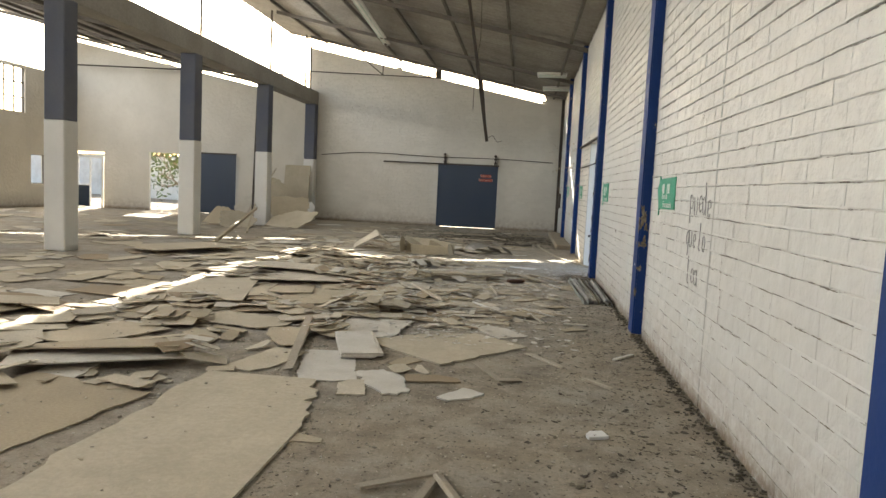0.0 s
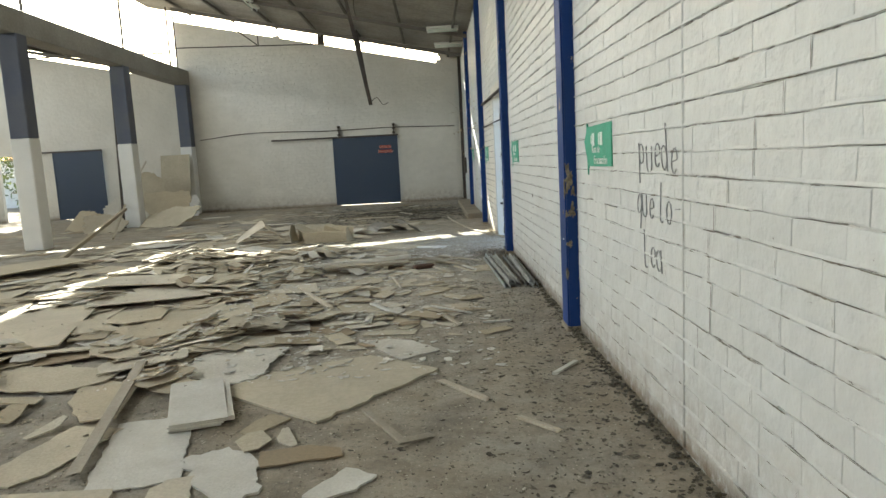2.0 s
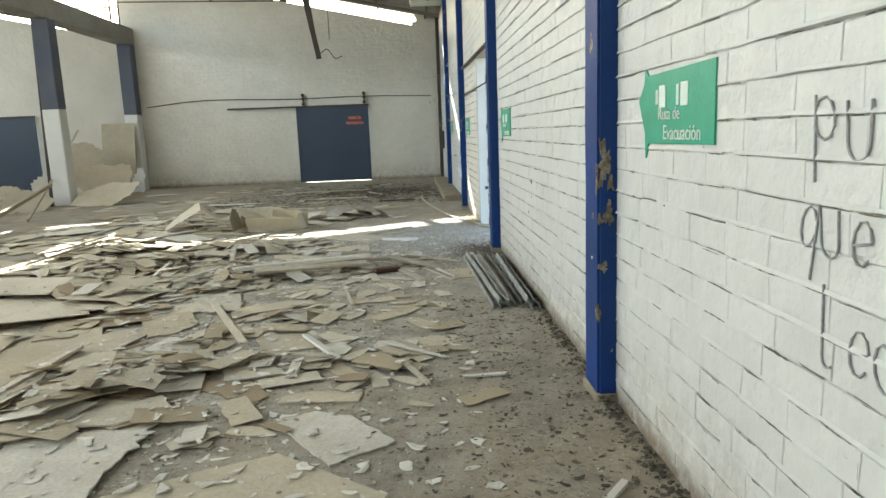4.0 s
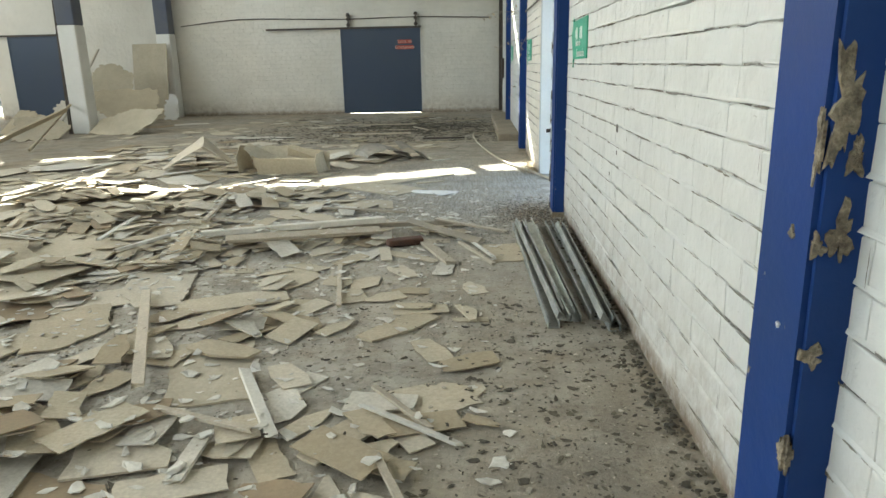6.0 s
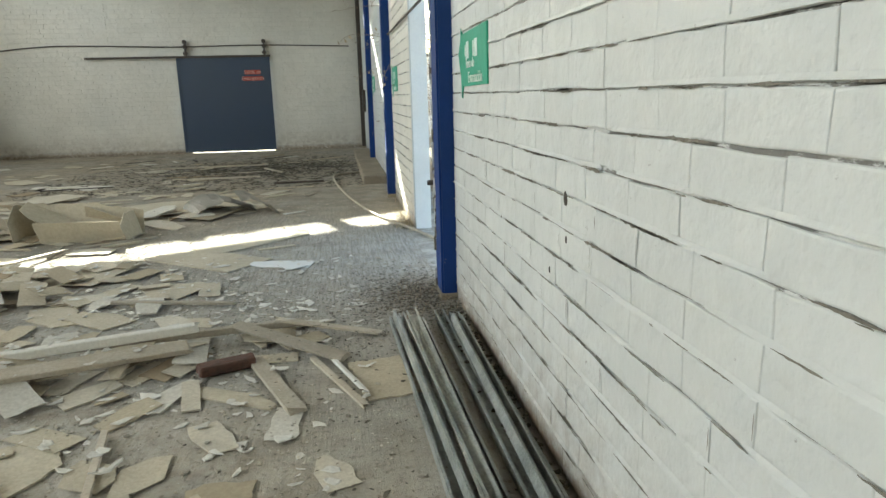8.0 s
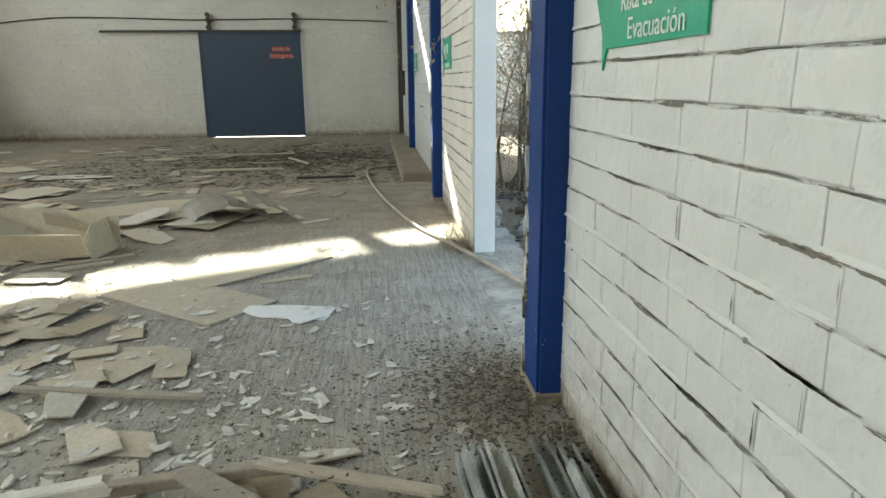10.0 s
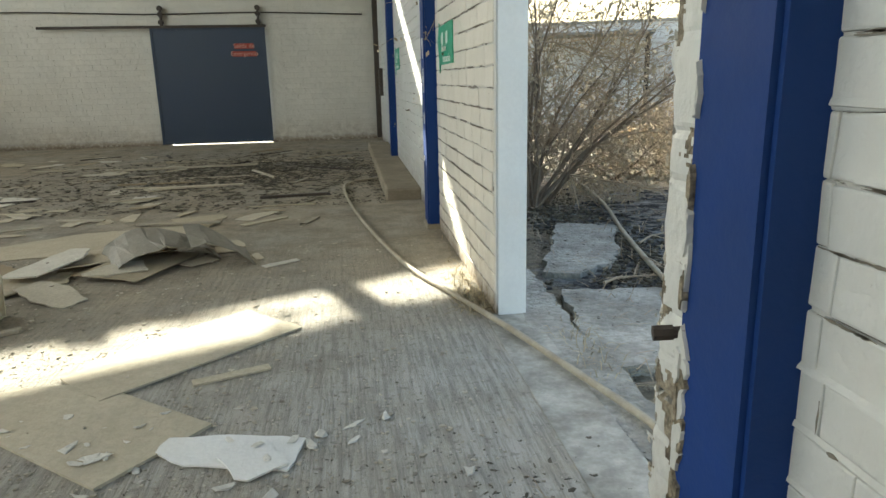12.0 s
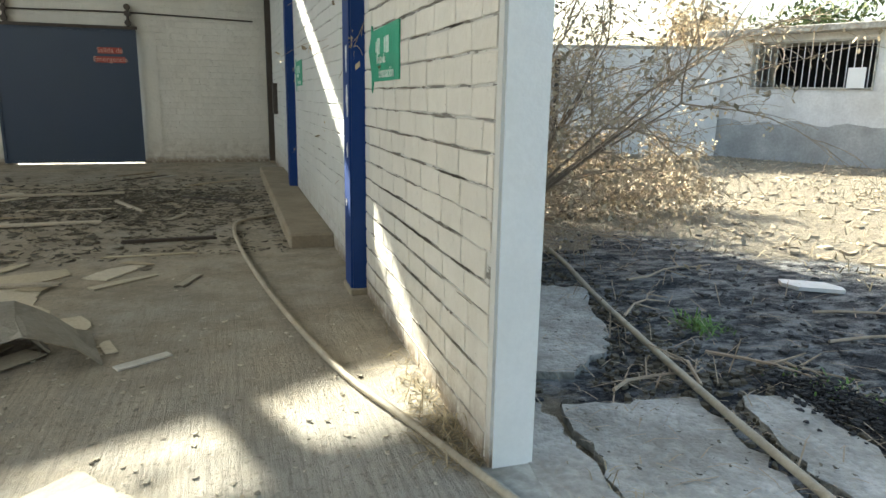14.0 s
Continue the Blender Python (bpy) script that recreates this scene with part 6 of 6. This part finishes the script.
def brick_shape(l, h, d, b):
    """One painted brick face with a rounded, paint-filled edge; its long sides have two points more, to run unevenly."""
    v = []
    rim = ((-1, -1), (-0.35, -1), (0.35, -1), (1, -1), (1, 1), (0.35, 1), (-0.35, 1), (-1, 1))
    for inset, depth in ((0.0, d - 2 * b), (0.0, d - b), (b * 0.35, d - b * 0.3), (b * 1.2, d)):
        for su, sz in rim:
            v.append((su * (l / 2 - inset * 0.5), sz * (h / 2 - inset), depth))
    f = []
    for r in (0, 8, 16):
        f += [(r + i, r + (i + 1) % 8, r + 8 + (i + 1) % 8, r + 8 + i) for i in range(8)]
    f += [(24, 25, 30, 31), (25, 26, 29, 30), (26, 27, 28, 29)]
    return v, f


def ragged_brick(v, mid, z, jz, tw, place, out):
    pts = []
    for p in v:
        w = (mid + p[0], z + jz + p[1] + tw * p[0])
        n1, n2 = noise.noise((w[0] * 9, w[1] * 17, 1.5)), noise.noise((w[0] * 11, w[1] * 17, 7.5)) + 0.5 * noise.noise((w[0] * 2.3, z * 5, 3.5))
        pts.append(place(w[0] + n1 * 0.007, w[1] + n2 * 0.0065, out - 0.003 + p[2] + 0.0025 * n1))
    return pts


def lay_bricks(parent, place, u0, u1, z0, z1, mat, blocked, singles=None, limit=0, name="brick"):
    """place(u, z, out) gives the world point. Bricks in singles' zone become parts of their own, the rest one mesh."""
    V, F = [], []
    made = 0
    rows = int((z1 - z0) / COURSE)
    for r in range(rows):
        z = z0 + (r + 0.5) * COURSE
        u = u0 - (BRICK_L / 2 if r % 2 else 0) - brng.uniform(0, 0.06)
        while u < u1:
            l = BRICK_L + brng.choice((-0.02, -0.01, 0, 0, 0.01, 0.02))
            a, b = max(u, u0), min(u + l, u1)
            u += l
            if b - a < 0.05:
                continue
            for c, e in blocked(a, b, z):
                if e - c < 0.05:
                    continue
                rough = 1.0 if 14.8 < c < 17.1 or brng.random() < (0.34 if z < 0.9 else 0.13) else 0.0
                ln = round(e - c + 0.001 - GAP * (brng.uniform(0.1, 0.5) + (1.2 if c > 14 else 0.35) * rough), 3)
                hh = COURSE - brng.choice((0.002, 0.003, 0.005, 0.008)) - 0.005 * rough
                out = brng.uniform(-0.001, 0.001)
                mid = (c + e) / 2
                if mat is WHITE and mid < 17.2:
                    HEADS.append((c, z))
                v, f = brick_shape(ln, hh, 0.010, 0.0045)
                # white bricks past the doorway: warm sun bounce put in as cream
                brick_mat = CREAM if mat is WHITE and 14.8 < mid < 17.2 else mat
                jz, tw = brng.uniform(-0.002, 0.002), brng.uniform(-0.006, 0.006)
                if singles and made < limit and singles(mid, z):
                    at = place(mid, z, out)
                    ob = mesh_object(name, [q - at for q in ragged_brick(v, mid, z, jz, tw, place, out)], f, brick_mat)
                    ob.matrix_world = Matrix.Translation(at)
                    ob.parent = parent
                    ob.matrix_parent_inverse = parent.matrix_world.inverted()
                    made += 1
                else:
                    k = len(V)
                    V += ragged_brick(v, mid, z, jz, tw, place, out)
                    F += [tuple(k + i for i in q) for q in f]
    ob = mesh_object("brickwork", V, F, mat, parent)
    ob.matrix_parent_inverse = parent.matrix_world.inverted()
    ob["kind"] = "stuff"


def east_place(u, z, out):
    return Vector((WALL_X + 0.007 - out, u, z))


def east_blocked(a, b, z):
    if z < OPEN_TOP + 0.18:
        lo, hi = (12.55, OPEN_B + 0.03) if z < OPEN_TOP else (OPEN_A - 0.2, OPEN_B + 0.25)
        return [q for q in ((a, min(b, lo)), (max(a, hi), b)) if q[1] > q[0]]
    return [(a, b)]


def north_place(u, z, out):
    return Vector((u, FAR_Y + 0.010 - out, z))


def north_blocked(a, b, z):
    if z > gable_z((a + b) / 2) - 0.06 and (a + b) / 2 < 0.7:
        return []
    spans = [(a, b)]
    for xa, xb, z0, _ in STRIPS:
        if z0 and z < z0 + 0.04:
            spans = [q for s in spans for q in ((s[0], min(s[1], xa)), (max(s[0], xb), s[1])) if q[1] > q[0]]
    return spans


lay_bricks(wall_north, north_place, COL_X, 1.42, 0.0, 6.8, CREAM, north_blocked)
lay_bricks(wall_east, east_place, -3.0, FAR_Y, 0.0, 5.1, WHITE, east_blocked,
           lambda u, z: 14.8 < u < 17.2 and z < 2.6, 300)


def mortar_ridges(parent, y0, y1, rows, mat):
    """Lumpy bed joints that stand out under the paint in broken stretches: a soft upper slope, a sharp lower lip."""
    V, F = [], []
    for r in range(1, rows):
        z0 = r * COURSE
        y = y0 + brng.uniform(0, 0.5)
        while y < y1:
            n = int(brng.uniform(4, 34))
            proud = brng.uniform(0.003, 0.0075)
            b = len(V)
            for i in range(n + 1):
                u = y + 0.04 * i
                ends = min(1.0, min(i, n - i) / 2.5)
                w = 1 + 0.8 * noise.noise((u * 6, z0 * 9, 0.4))
                z = z0 + 0.003 * noise.noise((u * 3.5, z0 * 5, 2.0)) + 0.0015 * noise.noise((u * 20, z0, 4.0))
                x = WALL_X - 0.0015
                V += [(x, u, z + 0.016), (x - proud * 0.8 * ends * w, u, z + 0.008), (x - proud * ends * w, u, z + 0.004), (x + 0.001, u, z + 0.0015)]
            for i in range(n):
                k = b + 4 * i
                F += [(k + j, k + 4 + j, k + 5 + j, k + 1 + j) for j in range(3)]
            y += 0.04 * n + brng.uniform(0.08, 0.9)
    ob = mesh_object("mortar_ridge", V, F, mat, parent)
    ob.matrix_parent_inverse = parent.matrix_world.inverted()
    ob["kind"] = "stuff"


mortar_ridges(wall_east, -2.9, 12.2, 40, WHITE)


def joint_chips(parent, count, seed, y0, y1, rows, longest, cracked, thick=1.0):
    """Paint and mortar broken out of the joints: short ragged dark scars, thicker towards the floor, and one stepped crack."""
    rnd = random.Random(seed)
    V, F = [], []

    def scar(y, z, l, h, upright):
        b = len(V)
        h *= thick
        n = max(5, int(l / 0.012))
        for i in range(n + 1):
            t = i / n
            wide = h * math.sin(math.pi * min(max(t, 0.04), 0.96)) ** 0.5 * rnd.uniform(0.35, 1.1)
            mid = rnd.uniform(-0.25, 0.25) * h
            for q in (-wide, wide):
                p = (y + mid + q, z + l * (t - 0.5)) if upright else (y + l * (t - 0.5), z + mid + q)
                V.append((WALL_X - 0.0055, p[0], p[1]))
        F.extend((b + 2 * i, b + 2 * i + 1, b + 2 * i + 3, b + 2 * i + 2) for i in range(n))

    heads = [q for q in HEADS if y0 < q[0] < y1]
    low = [q for q in heads if q[1] < 1.2]
    for _ in range(count):
        y = rnd.uniform(y0, y1)
        row = min(30, int(abs(rnd.gauss(0, rows))) + 1)
        z = row * COURSE + rnd.uniform(-0.003, 0.003)
        if rnd.random() < 0.86:
            scar(y, z, rnd.uniform(0.02, longest), rnd.uniform(0.0015, 0.0045), False)
        else:
            y, z = rnd.choice(heads if rnd.random() < 0.4 else low)
            scar(y, z + rnd.uniform(-0.02, 0.02), rnd.uniform(0.03, 0.09), rnd.uniform(0.001, 0.0022), True)
    y = 3.95
    for row in range(15, 4, -1) if cracked else ():
        z = (row + 0.5) * COURSE
        near = min((q for q in HEADS if abs(q[1] - z) < 0.02), key=lambda q: abs(q[0] - y - 0.08))
        scar(near[0], z, COURSE * 0.9, 0.004, True)
        scar((y + near[0]) / 2, z + COURSE / 2, max(0.06, abs(near[0] - y)), 0.0035, False)
        y = near[0]
    ob = mesh_object("joint_scar", V, F, SCAR, parent, "dark broken mortar showing in the joints")
    ob.matrix_parent_inverse = parent.matrix_world.inverted()
    ob["kind"] = "stuff"


joint_chips(wall_east, 1100, 71, -1.0, 12.25, 9, 0.16, True)
joint_chips(wall_east, 240, 73, 9.3, 12.25, 10, 0.28, False, 1.7)
joint_chips(wall_east, 230, 72, 15.15, 17.0, 11, 0.42, False, 1.5)
